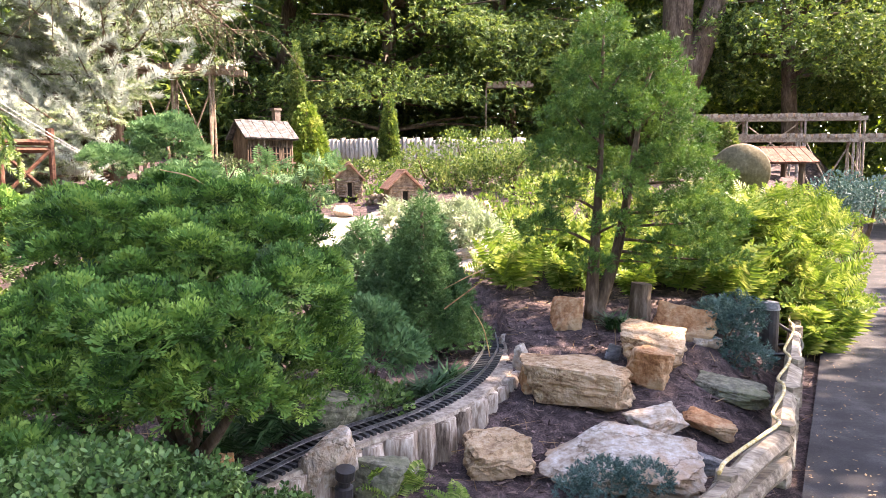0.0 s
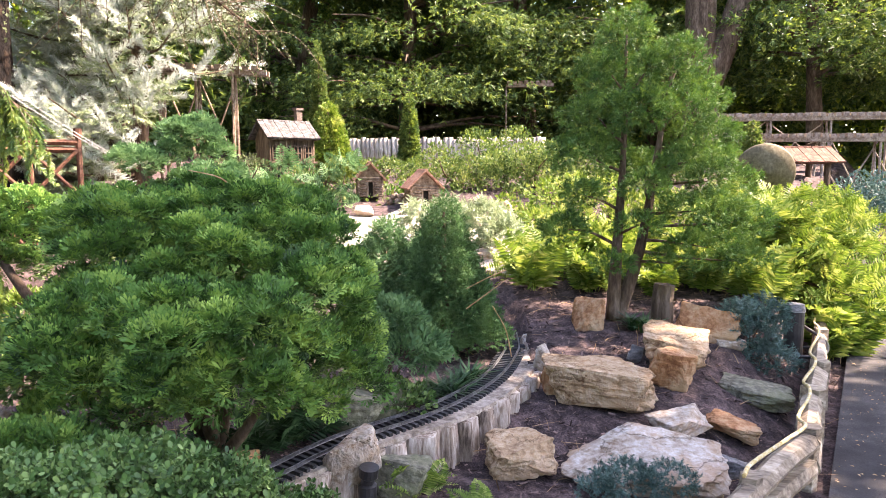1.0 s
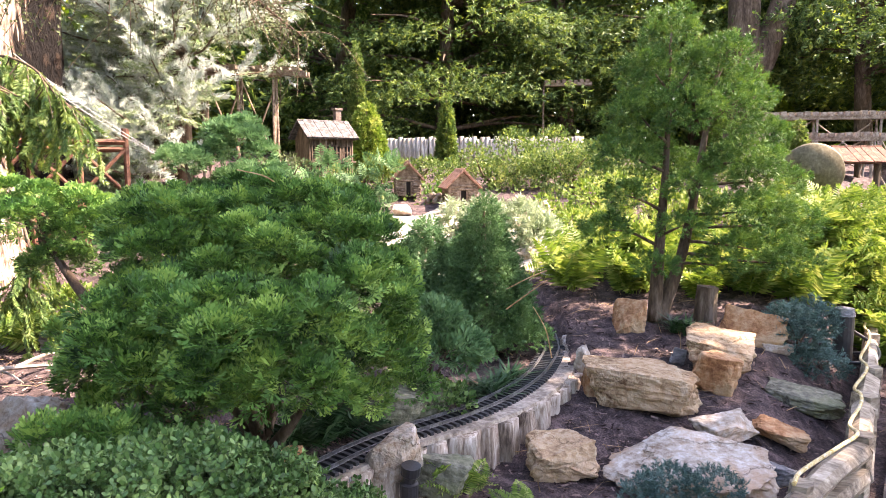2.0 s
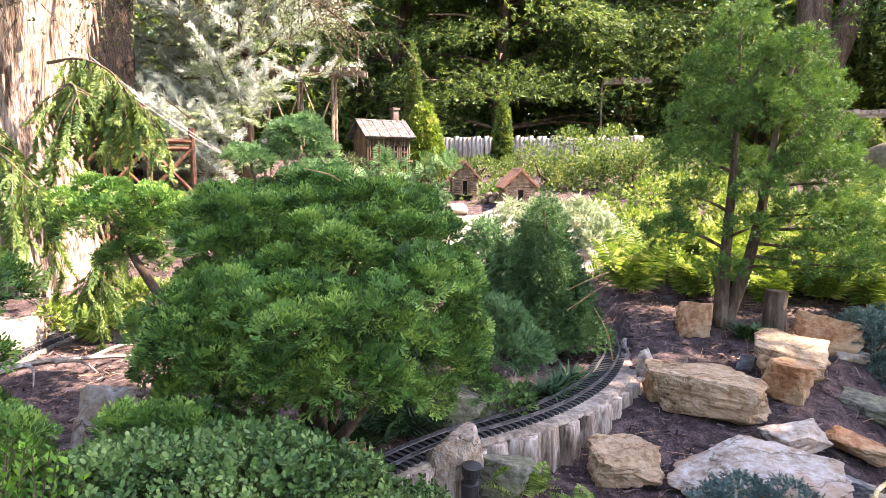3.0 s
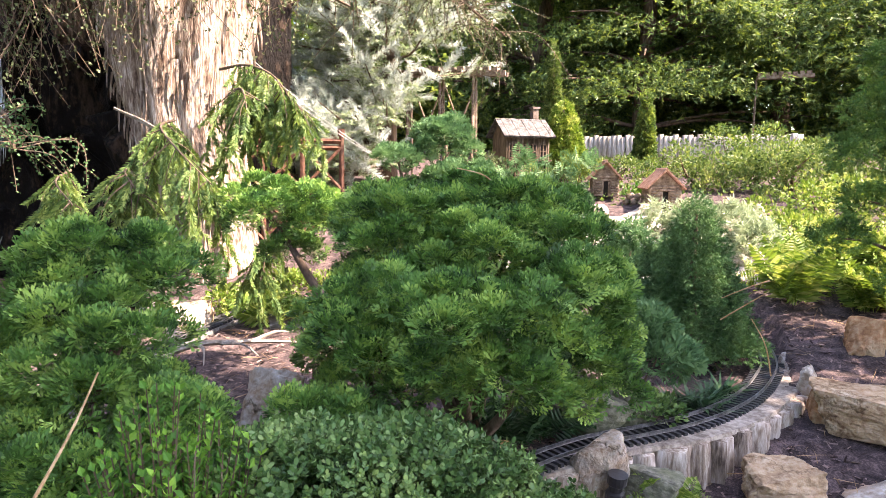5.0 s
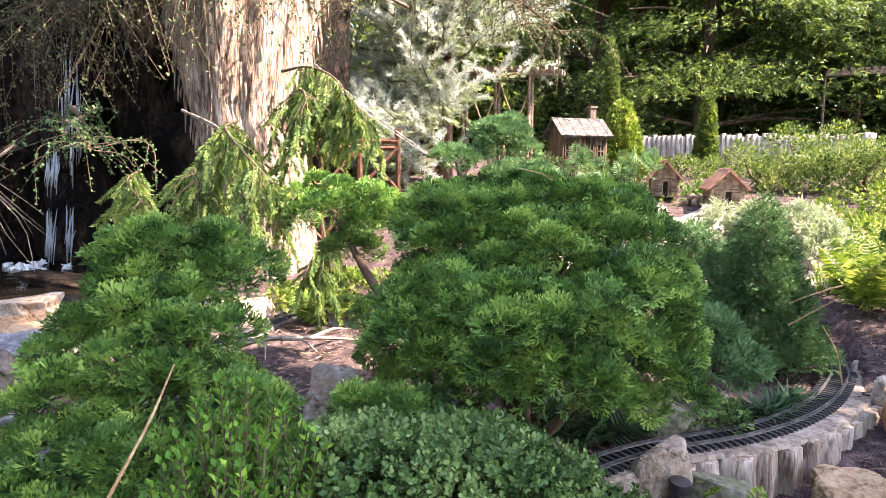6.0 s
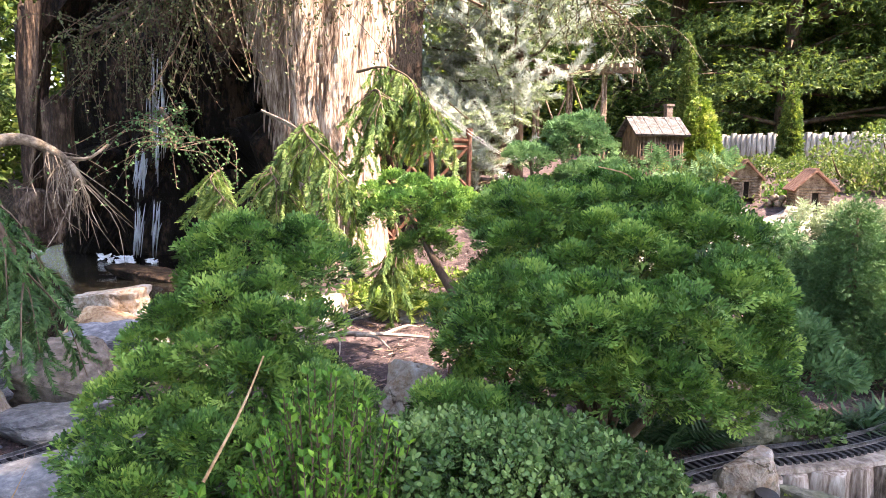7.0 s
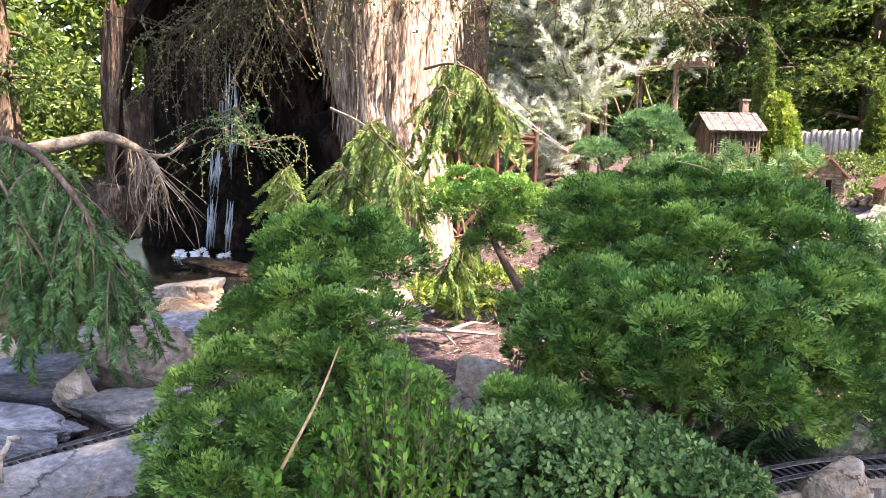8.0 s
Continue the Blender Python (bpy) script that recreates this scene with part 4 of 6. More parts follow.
# dwarf cone spruce
def cone_tree(name, base, height, radius, templates, mat, n, size, label, seed, power=0.8, group="", bump=0.0):
    root = thing(name, base, label, "tree", group)
    r = np.random.default_rng(seed)
    part("trunk", tube([base, np.array(base) + (0.0, 0, height * 0.9)], [radius * 0.12, radius * 0.02], 8, 0.1, seed), M_BARK, root, smooth=True)
    u = 0.05 + 0.95 * (1 - np.sqrt(r.random(n)))
    a = r.uniform(0, 2 * np.pi, n)
    seedv = r.uniform(0, 40, 3)
    lump = np.array([noise.noise(Vector((math.cos(q) * 2.2, math.sin(q) * 2.2, w * height / radius * 2.2)) + Vector(seedv)) for q, w in zip(a, u)])
    rad = radius * (1 - u) ** power * (1 + 0.2 * lump) * (1 - 0.3 * r.random(n) ** 2)
    rad *= np.minimum(1, 0.55 + u * 5)
    p = np.stack([np.cos(a) * rad, np.sin(a) * rad, u * height * (1 + 0.02 * lump)], -1) + np.array(base)
    d = np.stack([np.cos(a), np.sin(a), np.full(n, 0.55)], -1) + r.normal(0, 0.4, (n, 3))
    geo = scatter_mix(templates, p, frames(d, r), size * r.uniform(0.7, 1.3, n))
    if bump:
        out = unit(np.stack([np.cos(a), np.sin(a), np.full(n, 0.45)], -1))
        q, o = spaced(p, out, bump, r)
        inner = r.permutation(n)[:n // 3]
        geo = join(tufts(q, o, BRUSH, bump * .85, 10, size, r, .5, False, .9, -.1, .25),
                   scatter_mix(templates, (p[inner] - np.array(base)) * (.86, .86, .95) + np.array(base), frames(d[inner], r), np.full(len(inner), size)))
    part("crown", geo, mat, root, kind="stuff")
    return root


cone_tree("dwarf_spruce", (-0.10, 2.40, 0.375), 0.535, 0.225, TUFTS, M_CONE, 12500, 0.026, "dense dark green dwarf conical spruce beside the track", 51, 0.75, bump=0.03)

# upright two-topped spruce
def limb_tree(name, base, leaders, poms, templates, mat, density, size, label, seed, trunk_r, bark, up=0.4, jitter=0.5, lower=-0.8, depth=0.6, flat=0.0, rough=0.25, branches=True, group="", category="tree", tuft=None):
    root = thing(name, base, label, category, group)
    r = np.random.default_rng(seed)
    lead = []
    for k, pts in enumerate(leaders):
        c = spline(pts, 24)
        lead.append(c)
        part("trunk", tube(c, np.linspace(trunk_r, trunk_r * 0.1, 24), 10, 0.08, k), bark, root, smooth=True)
    if branches:
        allp = np.concatenate(lead)
        for c, rad in poms:
            c = np.array(c)
            q = allp[np.argmin(np.linalg.norm(allp - (c - np.array((0, 0, rad[2] * 0.8))), axis=1))]
            mid = (q + c) / 2 + r.normal(0, 0.05, 3) * np.linalg.norm(c - q)
            part("limb", tube(spline([q, mid, c], 7), np.linspace(trunk_r * 0.3, trunk_r * 0.08, 7), 6, 0.1, 3), bark, root, smooth=True)
    geo = tufted(poms, templates, *tuft, size, r, .5, False, -.75, .8, 1500) if tuft else crown(poms, templates, density, size, r, up, jitter, lower, depth, flat, rough)
    part("crown", geo, mat, root, kind="stuff")
    return root


PB = np.array((0.52, 2.56, 0.44))
lead_a = [PB, (0.53, 2.57, 0.70), (0.55, 2.6, 1.05), (0.555, 2.62, 1.5)]
lead_b = [PB + (0.02, 0.01, 0), (0.62, 2.58, 0.72), (0.68, 2.6, 1.1), (0.73, 2.62, 1.42)]
PINE = [((0.555, 2.62, 1.46), (.085, .085, .10)), ((0.50, 2.6, 1.33), (.11, .10, .10)), ((0.62, 2.6, 1.34), (.09, .10, .09)), ((0.74, 2.62, 1.36), (.09, .09, .11)), ((0.80, 2.62, 1.24), (.10, .10, .10)), ((0.45, 2.58, 1.18), (.11, .10, .09)),
        ((0.56, 2.5, 1.20), (.11, .09, .07)), ((0.72, 2.52, 1.19), (.10, .09, .07)), ((0.85, 2.62, 1.10), (.11, .1, .09)), ((0.40, 2.56, 1.05), (.10, .10, .07)), ((0.48, 2.7, 1.08), (.10, .10, .07)), ((0.78, 2.5, 1.02), (.11, .09, .07)),
        ((0.90, 2.6, 0.95), (.11, .11, .08)), ((0.40, 2.52, 0.90), (.06, .07, .05)), ((0.60, 2.46, 0.93), (.06, .07, .05)), ((0.80, 2.48, 0.85), (.12, .1, .07)), ((0.95, 2.58, 0.80), (.12, .11, .08)), ((0.33, 2.5, 0.78), (.07, .07, .05)),
        ((0.58, 2.45, 0.80), (.06, .06, .04)), ((0.82, 2.46, 0.72), (.12, .10, .055)), ((0.97, 2.55, 0.66), (.09, .1, .05)), ((0.70, 2.48, 0.66), (.06, .06, .03)), ((0.62, 2.74, 1.0), (.12, .08, .06)), ((0.50, 2.45, 0.66), (.05, .06, .03))]
limb_tree("upright_spruce", tuple(PB), [lead_a, lead_b], [(c, np.array(q) * .96) for c, q in PINE], BRUSH, M_PINE, 4600, 0.030, "two-stemmed open upright dwarf spruce with bare lower limbs", 52, 0.026, M_BARK, 0.5, tuft=(0.074, 0.046, 46))

# ---- wooden log rail with rope along the path ----
def fence_piece(root, a, b, rad, seed, name="rail"):
    a, b = np.array(a, float), np.array(b, float)
    part(name, tube(spline([a, (a + b) / 2 + np.array((0, 0, 0.008)), b], 9), rad, 7, 0.12, seed), M_WOOD, root, smooth=False)


fence = thing("log_rail_fence", (0.80, 1.68, 0.25), "low split-log rail with posts along the path", "fence")
FENCE = [(0.30, 1.10, 0.33), (0.56, 1.41, 0.335), (0.80, 1.66, 0.345), (0.95, 1.95, 0.345), (1.10, 2.22, 0.35), (1.33, 2.66, 0.35), (1.62, 3.2, 0.355), (1.95, 3.75, 0.36)]
for k in range(len(FENCE) - 1):
    fence_piece(fence, FENCE[k], FENCE[k + 1], 0.024, k)
    fence_piece(fence, np.array(FENCE[k]) - (0, 0, .066), np.array(FENCE[k + 1]) - (0, 0, .066), 0.027, k + 30, "lower_rail")
for k, q in enumerate(FENCE):
    z0 = 0.22
    part("post", tube([(q[0] + .01, q[1] + .02, z0), (q[0] + .01, q[1] + .02, 0.30), (q[0] + 0.012, q[1] + .015, q[2] + 0.035)], [0.030, 0.028, 0.026], 6, 0.14, 60 + k), M_WOOD, fence)
fence_rope = []
for k in range(1, len(FENCE) - 1):
    a, b = np.array(FENCE[k]), np.array(FENCE[k + 1])
    fence_rope += [a + (-0.02, -0.02, 0.048), a * .75 + b * .25 + (-0.03, 0.0, 0.036), a * .35 + b * .65 + (-0.008, 0.0, 0.046)]
solo("rope", tube(spline(fence_rope, 160), 0.0045, 7, 0.0), M_ROPE, (0.8, 1.66, 0.35), "yellow and white rope lying along the log rail", "rope", smooth=True)

# ---- foliage of the right and middle bed ----
def fern(at, n, size, seed, mat, label, group="ferns", lift=0.75, name="fern"):
    r = np.random.default_rng(seed)
    root = thing(name, at, label, "fern", group)
    a = r.uniform(0, 2 * np.pi, n)
    d = np.stack([np.cos(a), np.sin(a), lift + r.normal(0, 0.2, n)], -1)
    d = unit(d)
    x = unit(np.cross(d, (0, 0, 1.0)) + r.normal(0, 0.35, d.shape))
    x = unit(x - d * (x * d).sum(1, keepdims=True))
    b = np.stack([x, d, np.cross(x, d)], -1)
    p = np.array(at) + r.normal(0, 0.012, (n, 3)) * (1, 1, 0)
    part("fronds", scatter_mix(FRONDS, p, b, size * r.uniform(0.7, 1.2, n)), mat, root, kind="stuff")
    return root


def gpt(x, y, dz=0.0):
    return (x, y, float(ground_height(x, y)) + dz)


r = np.random.default_rng(90)
for k in range(26):
    x, y = r.uniform(0.25, 1.0), r.uniform(2.75, 3.4)
    fern(gpt(x, y), 16, r.uniform(0.16, 0.30), 100 + k, M_FERN, "sunlit yellow-green fern clump behind the spruce", lift=1.9)
for k in range(20):
    x, y = r.uniform(1.0, 1.75), r.uniform(2.75, 3.7)
    if x < path_edge(y) + 0.12:
        fern(gpt(x, y), 18, r.uniform(0.22, 0.34), 140 + k, M_FERN, "bright sunlit yellow-green fern clump by the path", lift=1.9)
for k in range(8):
    fern((r.uniform(1.25, 1.75), r.uniform(3.0, 3.6), r.uniform(.5, .72)), 26, 0.27, 180 + k, M_FERN, "tall sunlit fern spilling over the path edge", lift=1.1)
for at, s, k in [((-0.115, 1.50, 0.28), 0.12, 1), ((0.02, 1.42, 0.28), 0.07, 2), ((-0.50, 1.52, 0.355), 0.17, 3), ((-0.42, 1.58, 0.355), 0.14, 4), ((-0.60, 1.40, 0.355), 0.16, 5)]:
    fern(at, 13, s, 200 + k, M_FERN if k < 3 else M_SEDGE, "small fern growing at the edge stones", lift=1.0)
for k in range(7):
    fern((-1.95 + 0.08 * k + r.normal(0, .03), 2.35 + r.normal(0, .1), 0.36), 14, 0.18, 210 + k, M_FERN, "pale green fern at the big trunk's foot", lift=1.0)


bush("fern_thicket", gpt(1.45, 3.25), 5, [((1.30, 3.15, .66), (.2, .2, .14)), ((1.50, 3.3, .74), (.22, .22, .14)), ((1.72, 3.45, .70), (.2, .2, .14)), ((1.45, 3.05, .55), (.2, .16, .12)), ((1.68, 3.2, .56), (.18, .18, .12)), ((1.9, 3.6, .66), (.16, .18, .12)), ((1.25, 3.4, .76), (.18, .2, .12)), ((1.6, 2.95, .46), (.13, .13, .09))],
     BROAD, M_FERN, 330, .115, "sunlit yellow-green leafy thicket spilling onto the path", "shrub", 68, .5, .6, -.6, .5)
bush("fern_thicket", gpt(.85, 3.1), 4, [((.40, 3.1, .60), (.16, .16, .12)), ((.65, 3.2, .66), (.18, .18, .14)), ((.9, 3.1, .60), (.18, .18, .12)), ((.25, 3.0, .56), (.12, .12, .1)), ((1.08, 3.0, .55), (.14, .14, .1))],
     BROAD, M_FERN, 170, .10, "sunlit yellow-green leafy thicket behind the spruce", "shrub", 69, .5, .6, -.6, .5)


def tuft_grass(at, n, size, seed, mat, label):
    r = np.random.default_rng(seed)
    a = r.uniform(0, 2 * np.pi, n)
    d = np.stack([np.cos(a), np.sin(a), r.uniform(0.3, 1.6, n)], -1)
    blade = (np.array([(-.05, 0, 0), (.05, 0, 0), (-.045, .5, .07), (.045, .5, .07), (0, 1, -.16)], float), np.array([[0, 1, 3], [0, 3, 2], [2, 3, 4]]))
    x = unit(np.cross(d, (0, 0, 1.0)))
    d = unit(d)
    g = scatter(blade, np.array(at) + r.normal(0, 0.008, (n, 3)) * (1, 1, 0), np.stack([x, d, np.cross(x, d)], -1), size * r.uniform(0.6, 1.2, n))
    solo("mondo_grass", g, mat, at, label, "grass", "grass tufts")


for k, (x, y) in enumerate([(-0.09, 1.93), (-0.03, 1.99), (-0.14, 1.87), (-0.05, 1.90), (0.00, 2.05), (0.57, 2.46), (0.61, 2.44)]):
    tuft_grass(gpt(x, y), 60, 0.09, 300 + k, M_SEDGE, "dark green strappy mondo grass tuft")

bush("boxwood_shrub", gpt(-0.21, 1.74), 2, [((-0.21, 1.73, 0.42), (.07, .06, .05)), ((-0.15, 1.75, 0.40), (.05, .05, .04))], [LEAF, ROUND], M_BOX, 9000, 0.014, "small leafy shrub on the track bank", "shrub", 61)
bush("juniper_spray", gpt(-0.2, 1.85), 2, [((-0.17, 1.80, 0.52), (.09, .09, .045)), ((-0.22, 1.86, 0.58), (.08, .08, .05))], FANS, M_HINOKI_PALE, 3000, 0.05, "feathery arching green juniper sprays", "shrub", 62, 0.2, 0.4)
bush("blue_pine", (-0.32, 2.45, 0.40), 3, [((-0.32, 2.46, 0.60), (.16, .14, .12)), ((-0.22, 2.44, 0.56), (.12, .12, .12)), ((-0.30, 2.42, 0.72), (.05, .05, .09)), ((-0.15, 2.9, 0.62), (.1, .1, .08))], TUFTS, M_HINOKI_PALE, 3000, 0.045, "soft blue-green dwarf pine behind the cone spruce", "shrub", 63)
bush("blue_juniper", gpt(0.96, 2.38), 3, [((0.95, 2.38, 0.43), (.085, .09, .09)), ((1.01, 2.42, 0.47), (.075, .08, .08)), ((1.0, 2.35, 0.35), (.09, .08, .05)), ((0.91, 2.38, 0.50), (.05, .06, .045))], TUFTS, M_JUNIPER, 5000, 0.028, "grey-blue spreading juniper beside the orange rock", "shrub", 64)
bush("blue_juniper", gpt(0.38, 1.50), 3, [((0.34, 1.49, 0.315), (.07, .06, .04)), ((0.43, 1.51, 0.31), (.06, .05, .035)), ((0.27, 1.48, 0.30), (.04, .04, .035))], TUFTS, M_JUNIPER, 7000, 0.02, "low grey-green juniper with rusty tips at the rock", "shrub", 65)

# small path spotlight
lamp = thing("garden_spotlight", (-0.235, 1.40, 0.28), "small black metal garden spotlight on a stake", "lamp")
part("stake", tube([(-0.222, 1.43, 0.20), (-0.222, 1.43, 0.29)], 0.009, 10), M_BLACK, lamp, smooth=True)
part("body", tube([(-0.222, 1.43, 0.28), (-0.222, 1.43, 0.33), (-0.222, 1.43, 0.335), (-0.22, 1.428, 0.347)], [0.019, 0.02, 0.014, 0.014], 16), M_BLACK, lamp)
part("lens_hood", tube([(-0.22, 1.428, 0.345), (-0.219, 1.427, 0.352), (-0.217, 1.425, 0.372)], [0.012, 0.02, 0.021], 16), M_BLACK, lamp)
lamp2 = thing("garden_spotlight", gpt(1.20, 2.60), "black garden uplight beside the log rail", "lamp")
part("body", tube([gpt(1.20, 2.60), (1.20, 2.60, 0.47)], 0.034, 16), M_BLACK, lamp2)
part("glass_cap", tube([(1.20, 2.60, 0.468), (1.20, 2.60, 0.495)], [0.037, 0.03], 16), M_GREY, lamp2, "grey glass cap")
solo("log_stump", tube([gpt(0.70, 2.56, -0.03), gpt(0.70, 2.56, 0.07), gpt(0.705, 2.56, 0.13)], [0.042, 0.038, 0.036], 14, 0.05, 5), M_BARK, gpt(0.70, 2.56), "short dark upright log stump on the mulch", "stump", smooth=False)

# driftwood and fallen sticks
dw = thing("driftwood", (-1.52, 1.85, 0.36), "bleached forked driftwood branch on soil", "driftwood")
part("stem", tube(spline([(-1.70, 1.62, .37), (-1.60, 1.78, .41), (-1.48, 1.92, .40), (-1.36, 2.02, .385)], 14), np.linspace(.014, .004, 14), 8, 0.15, 3), M_DRIFT, dw)
for k, (a, b) in enumerate([((-1.55, 1.84, .405), (-1.40, 1.84, .38)), ((-1.48, 1.92, .40), (-1.44, 2.08, .40)), ((-1.60, 1.78, .41), (-1.50, 1.70, .375))]):
    part("side_branch", tube(spline([a, (np.array(a) + b) / 2 + (0, 0.02, .012), b], 8), np.linspace(.007, .002, 8), 6, 0.15, k), M_DRIFT, dw)
for k, (a, b) in enumerate([((-0.718, 0.529, 0.634), (-0.757, 0.660, 0.741)), ((-0.83, 1.20, .36), (-0.80, 1.22, .70)), ((-0.02, 2.10, .57), (0.10, 2.10, .66)), ((0.12, 2.11, .42), (0.06, 2.10, .58)), ((0.10, 2.10, .69), (-0.02, 2.11, .63)), ((-0.50, 1.50, .945), (-0.58, 1.44, .99))]):
    a, b = np.array(a), np.array(b)
    solo("fallen_twig", tube(spline([a, (a + b) / 2 + (0.01, 0, 0.008), b], 8), np.linspace(.0022, .0011, 8), 5), M_STRAW, tuple(a), "dry orange-brown twig caught in the foliage", "twig", "fallen twigs")

# ---- buildings ----
def log_cabin(at, w, d, h, turn, label):
    """Small log cabin: stacked round logs, gable, shingle roof, open doorway."""
    root = thing("log_cabin", at, label, "model house", "log cabins")
    R = rot(0, 0, turn)
    W = lambda p: np.array(p) @ R.T + np.array(at)
    rows = 8
    wall_h = h * 0.58
    lr = wall_h / rows / 2
    for k in range(rows):
        z = lr + 2 * lr * k
        door = k < rows - 2
        segs = [((-w / 2 - .008, -d / 2, z), (-w * .10, -d / 2, z)), ((w * .13, -d / 2, z), (w / 2 + .008, -d / 2, z))] if door else [((-w / 2 - .008, -d / 2, z), (w / 2 + .008, -d / 2, z))]
        segs += [((-w / 2 - .008, d / 2, z), (w / 2 + .008, d / 2, z)), ((-w / 2, -d / 2 - .008, z + lr), (-w / 2, d / 2 + .008, z + lr)), ((w / 2, -d / 2 - .008, z + lr), (w / 2, d / 2 + .008, z + lr))]
        for a, b in segs:
            part("log", tube([W(a), W(b)], lr * 1.08, 7, 0.06, k), M_LOG, root, smooth=True)
    g = np.array([W((-w / 2, -d / 2 + .004, wall_h)), W((w / 2, -d / 2 + .004, wall_h)), W((0, -d / 2 + .004, h * .93)), W((-w / 2, d / 2 - .004, wall_h)), W((w / 2, d / 2 - .004, wall_h)), W((0, d / 2 - .004, h * .93))])
    part("gable", (g[:3], np.array([[0, 1, 2]])), M_LOG, root)
    part("gable", (g[3:], np.array([[0, 2, 1]])), M_LOG, root)
    part("inner_dark", box(W((0, 0, wall_h / 2)), (w * .84, d * .84, wall_h * .96), R), M_DARK, root)
    frame_d = [box(W((sx, -d / 2 - .004, wall_h * .37)), (.010, .014, wall_h * .74), R) for sx in (-w * .11, w * .14)]
    part("door_frame", join(*frame_d), M_LOG, root)
    for s in (-1, 1):
        n = 9
        slope = math.atan2(h * .97 - wall_h, w / 2)
        L = (w / 2 + .035) / math.cos(slope)
        for i in range(n):
            y = (-0.5 + (i + .5) / n) * (d + .07)
            q = W((s * (w / 4 + .012), y, (h * 1.0 + wall_h) / 2 - 0.005))
            part("roof_board", box(q, (L, (d + .07) / n * .93, .010 + .003 * (i % 2)), R @ rot(0, s * math.degrees(slope), 0)), M_ROOF, root, "reddish brown split shingle")
    part("ridge", tube([W((0, -d / 2 - .03, h * 1.01)), W((0, d / 2 + .03, h * 1.01))], .009, 7), M_ROOF, root)
    return root


log_cabin((-0.69, 4.60, 0.815), 0.155, 0.20, 0.22, 12, "small brown log cabin with reddish shingle roof")
log_cabin((-0.32, 4.39, 0.765), 0.175, 0.20, 0.22, 16, "small weathered log cabin with pointed shingle roof")

mill = thing("model_mill", (-1.33, 4.90, 0.84), "dark twig-built two-storey model house with grey roof", "model house")
MR = rot(0, 0, 42)
MW = lambda p: np.array(p) @ MR.T + np.array((-1.35, 4.93, 0.88))
part("wall", box(MW((0, 0, .16)), (.34, .22, .34), MR), M_BARK, mill, "dark bark-clad walls")
for i in range(4):
    for j in range(2):
        x, z = -.125 + .083 * i, .09 + .14 * j
        wdw = part("window", box(MW((x, -.113, z)), (.052, .014, .09), MR), M_DARK, mill, "dark window opening")
        part("window_frame", join(*[box(MW((x + s * .027, -.12, z)), (.008, .016, .10), MR) for s in (-1, 0, 1)], *[box(MW((x, -.12, z + s * .048)), (.062, .016, .008), MR) for s in (-1, 0, 1)]), M_BARK, wdw)
for k in range(9):
    part("twig_post", tube([MW((-.168 + .042 * k, -.118, -.02)), MW((-.168 + .042 * k, -.118, .33))], .008, 6, .1, k), M_BARK, mill)
part("porch_band", join(*[box(MW((0, -.128, z)), (.37, .03, .012), MR) for z in (.02, .165, .325)]), M_BARK, mill)
for s in (-1, 1):
    for i in range(10):
        part("roof_board", box(MW((-.185 + .041 * i, s * .075, .395)), (.039, .21, .012 + .004 * (i % 2)), MR @ rot(-s * 38, 0, 0)), M_GREYROOF, mill, "grey bark shingle")
g = np.array([MW((e, y, z)) for e in (-.17, .17) for y, z in ((-.11, .33), (.11, .33), (0, .44))])
part("gable", (g[:3], np.array([[0, 2, 1]])), M_BARK, mill)
part("gable", (g[3:], np.array([[0, 1, 2]])), M_BARK, mill)
for x in (.13,):
    ch = part("chimney", box(MW((x, .03, .48)), (.045, .045, .13), MR), M_BRICK, mill, "small grey-brown stone chimney")
    part("chimney_cap", box(MW((x, .03, .55)), (.06, .06, .015), MR), M_BRICK, ch)

shed = thing("covered_shelter", (2.62, 5.7, 0.60), "brown roofed rustic shelter on dark posts", "shelter")
for s in (-1, 1):
    for i in range(10):
        part("roof_board", box((2.62 - .24 + .054 * i, 5.7 + s * .11, 1.11), (.05, .28, .014 + .004 * (i % 2)), rot(-s * 27, 0, 0)), M_RED, shed)
    for x in (-.18, .18):
        part("post", tube([(2.62 + x, 5.7 + s * .15, .60), (2.62 + x, 5.7 + s * .15, 1.06)], .025, 8), M_BARK, shed)
part("gable", box((2.62, 5.6, 1.06), (.40, .02, .05)), M_RED, shed)

disc_at = (1.545, 3.74, 0.977)
dt = rot(0, 0, -14) @ rot(90 + 6, 0, 0)
th = np.linspace(0, 2 * np.pi, 48, endpoint=False)
prof = [(0.0005, 0.055), (0.09, 0.03), (0.145, 0.010), (0.152, 0.0), (0.145, -0.012), (0.0005, -0.012)]
dv = np.concatenate([np.stack([np.cos(th) * a, np.sin(th) * a, np.full(48, b)], -1) for a, b in prof]) @ dt.T + np.array(disc_at)
i, j = np.meshgrid(np.arange(len(prof) - 1), np.arange(48), indexing="ij")
df = np.stack([i * 48 + j, i * 48 + (j + 1) % 48, (i + 1) * 48 + (j + 1) % 48, (i + 1) * 48 + j], -1).reshape(-1, 4)
dish = thing("metal_disc", (1.545, 3.74, 0.50), "round tarnished bronze path-light shade on a post", "lamp")
part("shade", (dv, df), M_DISC, dish, smooth=True)
part("post", tube([(1.545, 3.78, 0.45), (1.545, 3.77, 0.96)], .014, 10), M_BLACK, dish)

